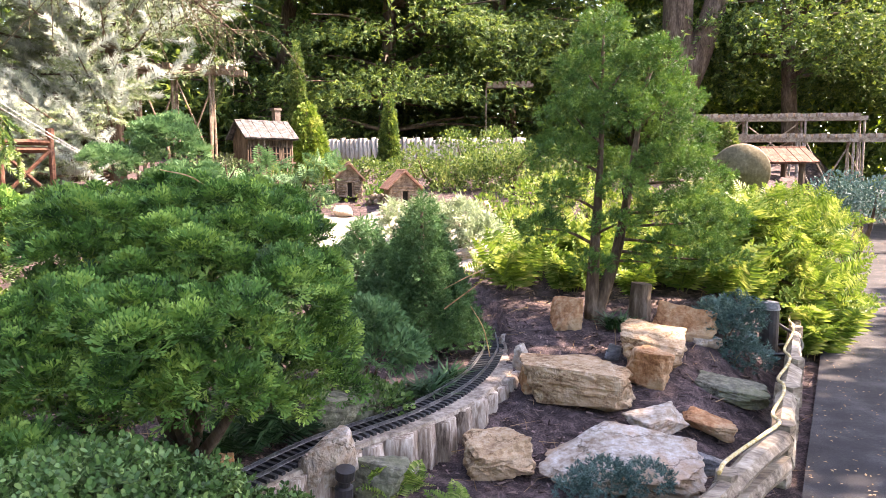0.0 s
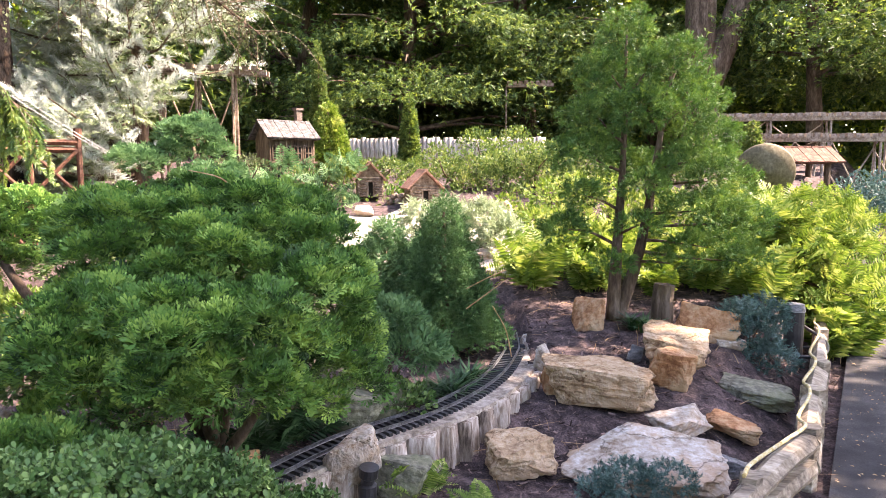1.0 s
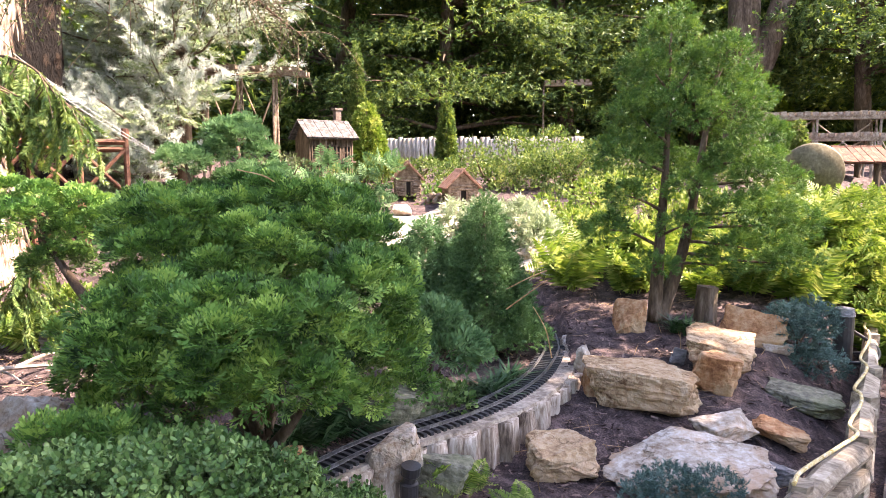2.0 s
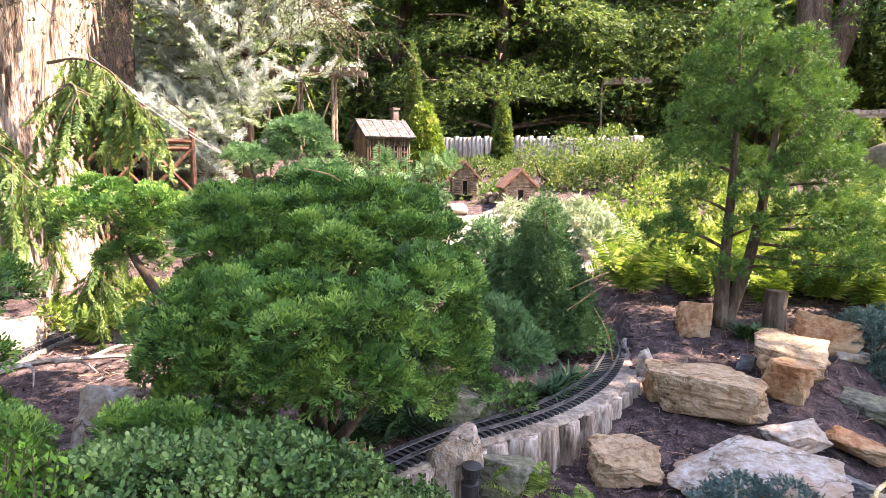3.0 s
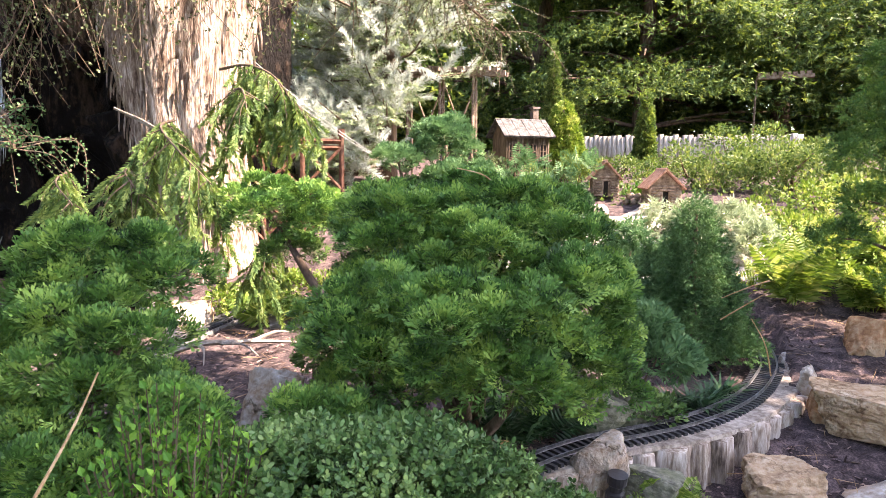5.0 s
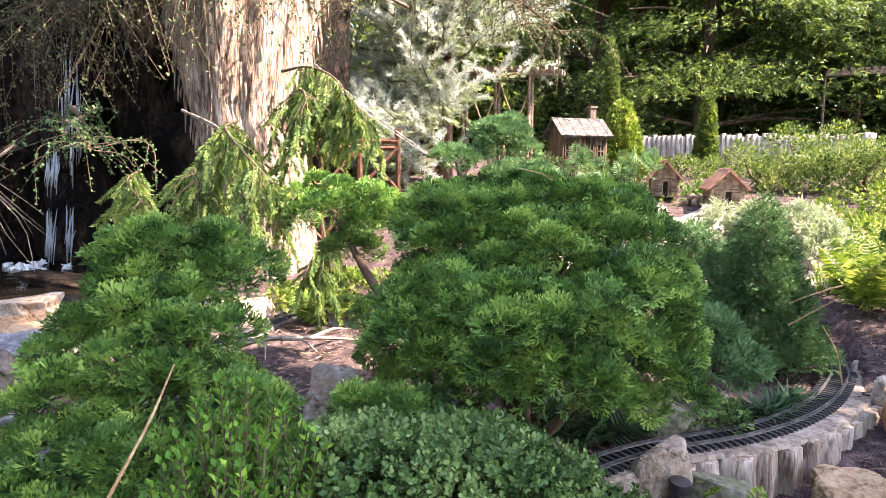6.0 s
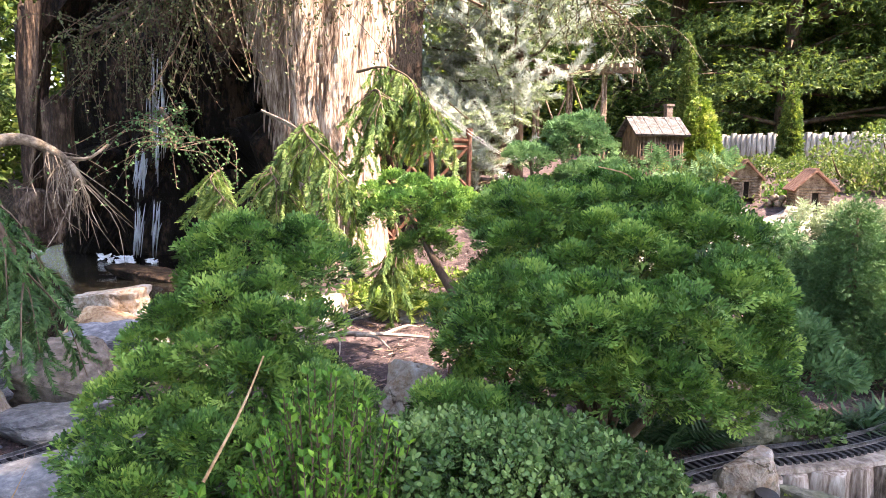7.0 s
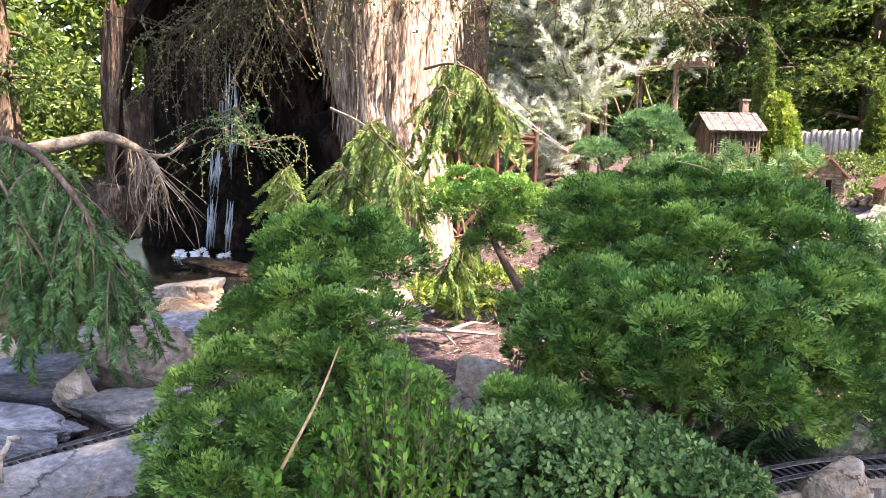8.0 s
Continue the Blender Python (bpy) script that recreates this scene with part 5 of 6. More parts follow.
# palisade behind the village
pal = thing("palisade_fence", (-0.3, 7.07, 1.0), "silvery vertical log palisade retaining the bank", "fence")
px = np.arange(-1.75, 0.75, 0.045)
for k, x in enumerate(px):
    rr = np.random.default_rng(700 + k)
    part("pale", tube([(x, 7.07, 0.98), (x + rr.normal(0, .004), 7.07, 1.15), (x, 7.07, 1.315 + rr.normal(0, .008))], 0.026, 8, 0.06, k), M_FENCE, pal, smooth=True)


# ---- trestles ----
def trestle(name, a, b, deck_w, leg, step, label, mat=M_TRESTLE):
    a, b = np.array(a, float), np.array(b, float)
    L = np.linalg.norm(b - a)
    t = (b - a) / L
    s = np.cross(t, (0, 0, 1.0))
    root = thing(name, tuple((a + b) / 2), label, "trestle", "railway trestles")
    m = np.stack([t, s, (0, 0, 1)], -1)
    for o in (-1, 1):
        part("beam", box((a + b) / 2 + s * o * deck_w * .35 - (0, 0, .03), (L, .03, .04), m), mat, root)
    for k in range(int(L / 0.07)):
        rr = np.random.default_rng(k)
        part("deck_plank", box(a + t * (k + .5) * .07 + (0, 0, rr.normal(0, .003)), (.050, deck_w * 1.15, .040), m), mat, root)
    for k in range(int(L / step) + 1):
        q = a + t * min(k * step, L)
        z0 = float(ground_height(q[0], q[1])) - .05
        for o in (-1, 1):
            part("leg", tube([q + s * o * deck_w * .6 + (0, 0, z0 - q[2]), q + s * o * deck_w * .35 - (0, 0, .05)], .011, 6), mat, root)
        part("brace", tube([q + s * deck_w * .5 + (0, 0, (z0 - q[2]) * .8), q - s * deck_w * .35 - (0, 0, .08)], .008, 6), mat, root)
        if k:
            p = a + t * (k - 1) * step
            for f0, f1 in ((.85, .1), (.1, .85)):
                part("brace", tube([p - s * deck_w * .5 + (0, 0, (z0 - q[2]) * f0), q - s * deck_w * .5 + (0, 0, (z0 - q[2]) * f1)], .007, 6), mat, root)
    return root


trestle("timber_trestle", (2.32, 6.85, 1.505), (3.99, 6.75, 1.515), .12, 0, .55, "long weathered timber railway trestle above shrubs")
trestle("timber_trestle", (2.05, 6.2, 1.285), (4.6, 6.2, 1.285), .12, 0, .5, "lower weathered timber trestle with plank deck")
trestle("timber_trestle", (0.42, 8.6, 2.05), (1.0, 8.6, 2.06), .08, 0, .6, "far timber trestle among dark trees", M_LOG)
trestle("timber_trestle", (-2.4, 5.3, 1.78), (-1.58, 5.35, 1.76), .12, 0, .28, "brown twig trestle behind the spruce", M_LOG)

# red-brown pole trestle with crossed braces
red = thing("pole_trestle", (-2.3, 3.5, 0.5), "red-brown crossed-pole railway trestle under the spruce", "trestle", "railway trestles")
ra, rb = np.array((-3.1, 3.05, 1.13)), np.array((-2.14, 3.70, 1.13))
for k in range(6):
    q = ra + (rb - ra) * k / 5
    part("post", tube([(q[0], q[1], .4), (q[0], q[1], 1.20)], .016, 7, .1, k), M_RED, red)
    part("post_cap", tube([(q[0], q[1], 1.17), (q[0], q[1], 1.215)], [.024, .022], 8, .1, k), M_RED, red)
    if k:
        p = ra + (rb - ra) * (k - 1) / 5
        for z0, z1 in ((.85, 1.10), (1.10, .85), (.55, .80), (.80, .55)):
            part("brace", tube([(p[0], p[1] - .01, z0), (q[0], q[1] - .01, z1)], .011, 6, .1, k), M_RED, red)
for z in (1.14, 1.10, .83, .53):
    part("rail", tube([(*ra[:2], z), (*rb[:2], z)], .016, 7, .08, 3), M_RED, red)
for k in range(2):
    a, b = np.array((-2.06, 2.97, 1.385)), np.array((-1.80, 3.45, 1.06 + .02 * k))
    c = [a + (b - a) * u - np.array((0, 0, .05 * u * (1 - u) + .03 * k)) for u in np.linspace(-.25, 1, 8)]
    solo("cable", tube(c, .0015, 6), M_CABLE, tuple(b), "thin pale guy cable to the trestle", "cable", "guy cables")


# small things
hose = even([(1.18, 2.42, .33), (1.27, 2.50, .35), (1.24, 2.60, .33), (1.14, 2.56, .33), (1.12, 2.46, .335), (1.22, 2.43, .345), (1.30, 2.56, .36), (1.26, 2.66, .40)], .02)
solo("garden_hose", tube(hose, .006, 7), M_BLACK, (1.18, 2.42, .32), "thin dark coiled hose beside the uplight", "hose", smooth=True)
FX, FY, FZ = 0.0, 0.0, 0.0
fig = [tube(spline([(FX + .0, FY - .05, FZ + .075), (FX, FY, FZ + .08), (FX + .005, FY + .03, FZ + .08)], 8), [.010, .014, .016, .016, .015, .015, .013, .010], 10),
       tube(spline([(FX + .004, FY + .025, FZ + .08), (FX + .006, FY + .045, FZ + .11), (FX + .006, FY + .05, FZ + .13)], 6), [.011, .009, .008, .008, .007, .006], 8),
       tube([(FX + .006, FY + .045, FZ + .132), (FX + .012, FY + .066, FZ + .128), (FX + .014, FY + .078, FZ + .122)], [.006, .009, .004], 8)]
for dy in (-.04, .022):
    for dx in (-.007, .010):
        fig.append(tube([(FX + dx, FY + dy, FZ + .07), (FX + dx, FY + dy, FZ)], [.006, .004], 7))
fv, ff = join(*fig)
solo("animal_figurine", (fv * .6 + np.array((-1.475, .500, .395)), ff), M_PALE, (-1.475, .500, .395), "small white grazing animal figurine beside the track", "figurine", smooth=True)
bush("hosta", gpt(-.80, 1.29), 0, [((-.80, 1.29, .385), (.06, .05, .025)), ((-.76, 1.24, .38), (.04, .04, .02))], [ROUND], M_BOX, 2600, .03, "small round-leaved green plant by the pale stone", "plant", 66, .8, .5)

# ---- the great trunk ----
big = thing("great_trunk", (-2.35, 2.95, 0.36), "massive sunlit pale shaggy conifer trunk with flared foot", "tree")
zs = np.array((.25, .40, .55, .75, 1.0, 1.3, 1.7, 2.2, 3.2, 4.5))
cx = np.array((-2.42, -2.42, -2.44, -2.48, -2.57, -2.66, -2.71, -2.76, -2.90, -3.05))
cy = np.array((2.89, 2.89, 2.89, 2.90, 2.92, 2.94, 3.0, 3.08, 3.15, 3.2))
rr0 = np.array((.27, .24, .22, .22, .25, .28, .38, .47, .44, .38))
dense = np.linspace(zs[0], zs[-1], 110)
cp = np.stack([np.interp(dense, zs, cx), np.interp(dense, zs, cy), dense], -1)
rad = np.interp(dense, zs, rr0)
S = 96
th = np.linspace(0, 2 * np.pi, S, endpoint=False)
tv = []
for c, q in zip(cp, rad):
    for a in th:
        flute = 0.07 * math.sin(a * 9 + 1.3 * math.sin(c[2] * 2)) + 0.05 * noise.noise(Vector((math.cos(a) * 7, math.sin(a) * 7, c[2] * 1.2))) + 0.06 * noise.noise(Vector((math.cos(a) * 22, math.sin(a) * 22, c[2] * 2.5)))
        m = q * (1 + flute)
        tv.append((c[0] + math.cos(a) * m, c[1] + math.sin(a) * m, c[2]))
i, j = np.meshgrid(np.arange(109), np.arange(S), indexing="ij")
tf = np.stack([i * S + j, i * S + (j + 1) % S, (i + 1) * S + (j + 1) % S, (i + 1) * S + j], -1).reshape(-1, 4)
part("trunk", (np.array(tv), tf), M_PALE_BARK, big, smooth=True)
strips = []
r = np.random.default_rng(91)
for k in range(420):
    a, z = r.uniform(0, 2 * np.pi), r.uniform(.4, 2.6)
    c = np.array((np.interp(z, zs, cx), np.interp(z, zs, cy), z))
    q = np.interp(z, zs, rr0) * 1.03
    L = r.uniform(.06, .22)
    n = np.array((math.cos(a), math.sin(a), 0))
    strips.append(tube([c + n * q, c + n * (q * 1.02 + .004) - (0, 0, L * .6), c + n * (q * 1.0 + .012) - (0, 0, L)], [.007, .006, .002], 4, 0.2, k))
part("bark_shag", join(*strips), M_PALE_BARK, big, "loose shaggy bark strips", kind="stuff")
# crown above the camera's view, added to keep sun off the waterfall cliff
r = np.random.default_rng(92)
part("crown", crown([((-2.75 + r.normal(0, .5), 2.35 + r.normal(0, .4), 2.55 + r.uniform(-.25, .8)), (.42, .42, .26)) for k in range(26)], [ROUND, LEAF], 420, .06, r, -.3, .8, -1, .7), M_BUSH, big, kind="stuff")
part("dead_branch", tube(spline([(-2.42, 2.72, 1.02), (-2.46, 2.52, 1.16), (-2.58, 2.42, 1.24)], 8), np.linspace(.014, .006, 8), 7, .1, 2), M_DRIFT, big)

# ---- drooping spruce branches ----
def droop_branch(name, spine, sprays, length, seed, mat, label, base=None, thick=0.006, twig=0.105, hang=0.8):
    """A limb with hanging needled twigs."""
    c = spline(spine, 30)
    r = np.random.default_rng(seed)
    root = thing(name, tuple(spine[0]), label, "branch", "conifer branches")
    part("limb", tube(c, np.linspace(thick, thick * .35, 30), 6, .1, seed), M_BARK, root, smooth=True)
    P, A, stems = [], [], []
    for k in range(sprays):
        q = c[r.integers(3, 30)]
        d = unit(np.array((r.normal(0, .7), r.normal(0, .7), -hang - r.random() * .5)))
        L = length * r.uniform(.4, 1.1)
        end = q + d * L * .7 + np.array((0, 0, -L * .3))
        line = spline([q, q + d * L * .45, end], 8)
        stems.append(tube(line, np.linspace(.0028, .001, 8), 4, 0, 0, False))
        for u in np.linspace(0.1, 1, max(5, int(L / twig * 3.4))):
            p = line[min(7, int(u * 7))]
            P.append(p + r.normal(0, .006, 3))
            A.append(np.array((r.normal(0, .5), r.normal(0, .5), -.9)) + d * .3)
    part("twig_work", join(*stems), M_BARK, root, kind="stuff")
    P, A = np.array(P), np.array(A)
    part("needles", scatter_mix(TWIGS, P, frames(A, r), twig * r.uniform(.7, 1.3, len(P))), mat, root, kind="stuff")
    return root


droop_branch("spruce_branch", [(-2.15, 2.62, 1.42), (-1.95, 2.55, 1.42), (-1.78, 2.5, 1.36), (-1.66, 2.46, 1.24)], 26, .30, 1, M_DROOP, "drooping bright green spruce branch beside trunk", thick=.007)
droop_branch("spruce_branch", [(-2.05, 2.55, 1.30), (-1.88, 2.42, 1.30), (-1.80, 2.35, 1.18)], 18, .34, 2, M_DROOP, "drooping bright green spruce branch beside trunk")
droop_branch("spruce_branch", [(-2.45, 2.65, 1.20), (-2.20, 2.30, 1.15), (-1.95, 2.10, 1.06), (-1.74, 2.05, .92)], 34, .34, 3, M_DROOP, "hanging yellow-green spruce branch before trunk", thick=.007)
droop_branch("spruce_branch", [(-2.5, 2.45, .98), (-2.25, 2.15, .96), (-2.05, 2.02, .88)], 24, .26, 4, M_DROOP, "hanging yellow-green spruce branch before trunk")
droop_branch("spruce_branch", [(-2.72, 2.3, .96), (-2.45, 2.0, .92), (-2.2, 1.86, .84)], 26, .22, 14, M_DROOP, "hanging yellow-green spruce branch over the pond")
droop_branch("spruce_branch", [(-1.68, 2.25, .80), (-1.62, 2.2, .70), (-1.60, 2.15, .60)], 10, .22, 5, M_DROOP, "small hanging spruce twig over the track")
droop_branch("spruce_branch", [(-2.6, .95, 1.02), (-2.3, .88, 1.03), (-2.0, .84, .98), (-1.80, .84, .86), (-1.72, .86, .74)], 44, .28, 6, M_CONE, "dark green drooping spruce branch over pond rocks", thick=.012, twig=.085)
droop_branch("spruce_branch", [(-2.35, .80, .99), (-2.05, .74, .96), (-1.85, .72, .84), (-1.80, .74, .70)], 26, .24, 7, M_CONE, "dark green drooping spruce branch over pond rocks", twig=.085)

# bare branch over the pond with twiggy ends
bare = thing("bare_branch", (-3.3, 1.0, 1.06), "bare grey limb with dead twigs above the pond", "branch", "conifer branches")
bl = spline([(-3.3, .62, .90), (-3.0, 1.06, .98), (-2.875, 1.293, 1.038), (-2.814, 1.417, 1.07), (-2.768, 1.505, 1.034), (-2.735, 1.56, .98), (-2.71, 1.60, .90)], 24)
part("limb", tube(bl, np.linspace(.030, .012, 24), 8, .1, 4), M_LIMB, bare, smooth=True)
r = np.random.default_rng(17)
tw = []
for k in range(52):
    q = bl[r.integers(15, 24)]
    e = q + np.array((r.normal(0.03, .10), r.normal(0.03, .10), -r.uniform(.08, .36)))
    tw.append(tube(spline([q, (q + e) / 2 + r.normal(0, .03, 3), e], 6), np.linspace(.0028, .001, 6), 4, 0, 0, False))
part("twig_work", join(*tw), M_LIMB, bare, kind="stuff")
part("fork", tube(spline([bl[18], (-2.70, 1.62, 1.00), (-2.66, 1.68, 1.055)], 8), np.linspace(.010, .005, 8), 6), M_LIMB, bare)

# weeping small-leaved twigs that hang before the trunk
def weeping(spine, n, length, seed, label, mat=M_WEEP, leaf=.016):
    c = spline(spine, 20)
    r = np.random.default_rng(seed)
    root = thing("weeping_branch", tuple(spine[0]), label, "branch", "weeping branches")
    part("limb", tube(c, np.linspace(.014, .005, 20), 6, .1, seed), M_BARK, root)
    P, A, T = [], [], []
    for k in range(n):
        q = c[r.integers(0, 20)]
        e = q + np.array((r.normal(0, .22), r.normal(0, .18), -r.uniform(.15, 1) * length))
        line = spline([q, q + (e - q) * .4 + np.array((r.normal(0, .08), r.normal(0, .08), .08)), e], 16)
        T.append(tube(line, np.linspace(.003, .0012, 16), 4, 0, 0, False))
        for p in line[2:]:
            for s in range(3):
                P.append(p + r.normal(0, .006, 3))
                A.append(r.normal(0, 1, 3))
    part("twig_work", join(*T), M_BARK, root, kind="stuff")
    P, A = np.array(P), np.array(A)
    part("leaves", scatter(ROUND, P, frames(A, r), leaf * r.uniform(.6, 1.2, len(P))), mat, root, kind="stuff")


weeping([(-2.2, 2.45, 2.1), (-2.5, 2.25, 1.9), (-2.9, 2.1, 1.75)], 110, .55, 1, "weeping grey-green small-leaved branch over the trunk")
weeping([(-2.9, 2.4, 2.0), (-3.2, 2.2, 1.75), (-3.5, 2.1, 1.6)], 80, .6, 2, "weeping small-leaved branch before the waterfall")
weeping([(-2.2, 2.6, 2.0), (-1.9, 2.7, 1.85), (-1.6, 2.9, 1.7)], 50, .35, 3, "weeping small-leaved branch beside the spruce")
weeping([(-1.75, 3.9, 2.2), (-1.45, 3.9, 1.95), (-1.2, 3.95, 1.75)], 70, .5, 4, "weeping dark twigs arching over the model house")
weeping([(-3.1, 2.25, 1.25), (-2.95, 2.2, 1.15), (-2.8, 2.1, 1.05)], 30, .35, 5, "leafy hanging twigs before the wet rock", M_HINOKI_PALE)

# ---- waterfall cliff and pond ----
cliff = thing("waterfall_cliff", (-4.2, 3.0, 0.2), "wet bark-like rock face behind the waterfall, shade put into its colour", "cliff")
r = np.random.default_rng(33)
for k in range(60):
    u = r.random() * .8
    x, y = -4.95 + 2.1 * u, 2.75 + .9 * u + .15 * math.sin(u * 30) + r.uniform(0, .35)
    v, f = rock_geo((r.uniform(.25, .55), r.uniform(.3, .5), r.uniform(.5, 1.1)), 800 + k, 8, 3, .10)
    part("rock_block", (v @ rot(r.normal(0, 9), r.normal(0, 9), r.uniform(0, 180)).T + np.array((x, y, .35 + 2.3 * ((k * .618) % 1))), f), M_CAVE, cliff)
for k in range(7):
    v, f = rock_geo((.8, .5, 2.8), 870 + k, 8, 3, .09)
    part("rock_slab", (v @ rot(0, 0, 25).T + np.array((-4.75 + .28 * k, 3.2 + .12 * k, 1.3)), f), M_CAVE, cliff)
for k, (x, y, z, w, h) in enumerate([(-4.35, 2.45, .95, .16, .9), (-4.72, 2.50, 1.2, .20, 1.7), (-3.45, 3.0, 1.9, .3, .5), (-4.45, 2.35, .62, .3, .4), (-4.0, 2.95, 1.75, .2, .5)]):
    v, f = rock_geo((w, w, h), 850 + k, 8, 4, .08)
    part("pillar", (v @ rot(3, 4, 30 * k).T + np.array((x, y, z)), f), M_BROWNROCK, cliff, "dry brown rock pillar")

FALLS = []
for k, (x, y, top, bot, w) in enumerate([(-3.98, 2.86, 1.75, 1.05, .10), (-3.90, 2.88, 1.62, .95, .05), (-3.86, 2.80, 1.30, .78, .03), (-4.05, 2.80, 1.10, .75, .12), (-3.84, 2.74, .80, .36, .06), (-3.95, 2.70, .78, .36, .05), (-4.03, 2.72, .70, .36, .03)]):
    rr = np.random.default_rng(900 + k)
    st = []
    for q in range(int(w / .007) + 2):
        xx = x + rr.uniform(-w / 2, w / 2)
        z1, z0 = top - rr.uniform(0, .5) * (top - bot), bot + rr.uniform(0, .35) * (top - bot)
        st.append(tube([(xx, y + rr.normal(0, .01), z1), (xx + rr.normal(0, .006), y - .015, (z1 + z0) / 2), (xx + rr.normal(0, .008), y - .03, z0)], [.002, rr.uniform(.003, .006), .002], 5, .2, q))
    ob = solo("falling_water", join(*st), M_FALL, (x, y, bot), "white broken strands of falling water", "waterfall", "waterfall strands", "stuff", True)
    FALLS.append((ob, (x, y, bot), k))
r = np.random.default_rng(5)
FOAMS = []
for k in range(14):
    x, y = -3.95 + r.normal(0, .16), 2.60 + r.normal(0, .07)
    v, f = rock_geo((r.uniform(.05, .11), r.uniform(.04, .08), r.uniform(.025, .05)), 950 + k, 3, 4, .6)
    ob = solo("foam", (v + np.array((x, y, .378)), f), M_FOAM, (x, y, .378), "white churning foam under the waterfall", "foam", "waterfall foam", smooth=True)
    FOAMS.append((ob, (x, y, .378), k))

rock((-3.35, 2.32, 0.28), (.50, .22, .14), (3, 4, 20), 60, M_CAVE, "wet ledge stone below the fall, shade put into its colour", .1)
for at, size, turn, k, m, lab in [
        ((-2.50, 1.55, .30), (.48, .20, .20), (0, -10, 12), 61, M_PALE, "pale cream rock at the pond edge"),
        ((-2.36, 1.42, .30), (.30, .22, .18), (6, 12, 40), 62, M_TAN, "tan brown angular rock at the pond edge"),
        ((-2.15, 1.36, .30), (.30, .2, .13), (0, 6, 20), 63, M_GREYBROWN, "grey rounded rock behind the cypress"),
        ((-2.02, 1.22, .30), (.32, .22, .20), (8, -6, 30), 64, M_SLATE, "blue-grey slate rock beside the track"),
        ((-1.86, 1.00, .33), (.34, .2, .20), (12, -6, 24), 65, M_GREYBROWN, "angular grey-brown boulder by the track"),
        ((-2.15, .98, .30), (.30, .25, .2), (0, 0, 10), 66, M_GREY, "grey stone under drooping spruce"),
        ((-1.80, .80, .37), (.11, .08, .095), (10, 20, 20), 67, M_PALE, "small white angular quartz stone"),
        ((-1.98, .72, .33), (.42, .2, .16), (0, -4, 24), 68, M_SLATE, "striped grey slate slab"),
        ((-1.80, .62, .34), (.46, .16, .09), (0, -3, 22), 69, M_SLATE, "dark banded slate ledge under the track"),
        ((-1.66, .86, .32), (.30, .16, .12), (0, -5, 30), 70, M_GREY, "flat grey stone beside the rails"),
        ((-2.15, .75, .36), (.2, .14, .14), (0, 10, 0), 71, M_PALE, "rounded pale stone at the pond")]:
    rock(at, size, turn, k, m, lab, .12)
v, f = rock_geo((.52, .20, .15), 74, 7, 5, .03)
solo("stone_slab", (v @ rot(6, -4, 62).T + np.array((-1.40, .70, .335)), f), M_GREY, (-1.40, .70, .27), "long flat grey slate block beside the track", "rock", "rocks of the garden")
rock((-1.93, 2.05, .30), (.28, .2, .2), (0, 0, 30), 75, M_PALE, "pale stone behind the track curve", .15)
rock((-1.60, 2.3, .33), (.14, .1, .1), (0, 0, 30), 76, M_GREY, "small grey stone near hanging twigs", .15)

# pale gravel and rocks of the village
solo("gravel_terrace", sheet(np.linspace(-1.3, .45, 60), np.linspace(2.9, 4.4, 60), lambda X, Y: ground_height(X, Y) + .02 - .05 * np.clip((np.hypot((X + .35) / .62, (Y - 3.65) / .55) + .25 * np.sin(X * 11 + Y * 5) - .75), 0, 3)), M_GRAVEL, (-.4, 3.7, .6), "sunlit pale gravel terrace before the cabins", "gravel", kind="structure", smooth=True)
r = np.random.default_rng(12)
for k in range(16):
    x, y = r.uniform(-1.0, .35), r.uniform(3.0, 4.2)
    rock(gpt(x, y), (r.uniform(.10, .24), r.uniform(.08, .14), r.uniform(.06, .12)), (r.normal(0, 6), r.normal(0, 6), r.uniform(0, 180)), 1000 + k, M_PALE, "pale sunlit rock on the gravel terrace", .2)

wood = thing("log_pile", (-0.49, 4.50, 0.77), "small stack of cut logs between the cabins", "logs")
for k, (dx, dz) in enumerate([(0, .02), (.045, .02), (.022, .055), (.09, .02), (.067, .055)]):
    part("log", tube([(-.53 + dx, 4.42, .765 + dz), (-.53 + dx, 4.56, .765 + dz)], .02, 9, .06, k), M_LOG, wood, smooth=True)

# ---- blue spruce ----
bs = thing("blue_spruce", (-2.45, 5.0, 0.85), "tall silvery blue spruce in full sun", "tree")
part("trunk", tube([(-2.45, 5.0, .8), (-2.45, 5.0, 3.4)], [.07, .03], 10, .08, 3), M_BARK, bs, smooth=True)
r = np.random.default_rng(55)
P, A, T, G, H = [], [], [], [], []
for k in range(190):
    z = r.uniform(.95, 3.0) if k < 150 else r.uniform(.85, 1.4)
    a = r.uniform(-3.6, 0.6 if z > 1.75 else -0.9) if k < 150 else r.uniform(-3.0, -1.5)
    L = (1.12 - .2 * (z - .95)) * r.uniform(.5, 1.0) * (1.25 if k >= 150 else 1)
    d = np.array((math.cos(a), math.sin(a), 0))
    b0 = np.array((-2.45, 5.0, z))
    line = spline([b0, b0 + d * L * .6 + (0, 0, -.05), b0 + d * L + (0, 0, .06)], 10)
    T.append(tube(line, np.linspace(.014, .004, 10), 5, 0, 0, False))
    w = np.cross(d, (0, 0, 1.0))
    for p in line[3:9]:
        for s in (-1, 1):
            G.append(p)
            H.append(d * .7 + w * s * .7 + r.normal(0, .3, 3))
    for p in line[4::2]:
        for s in (-1, 1):
            P.append(p + r.normal(0, .03, 3))
            A.append(d * .8 + w * s * .7 + r.normal(0, .3, 3) + (0, 0, r.uniform(.1, 1.1)))
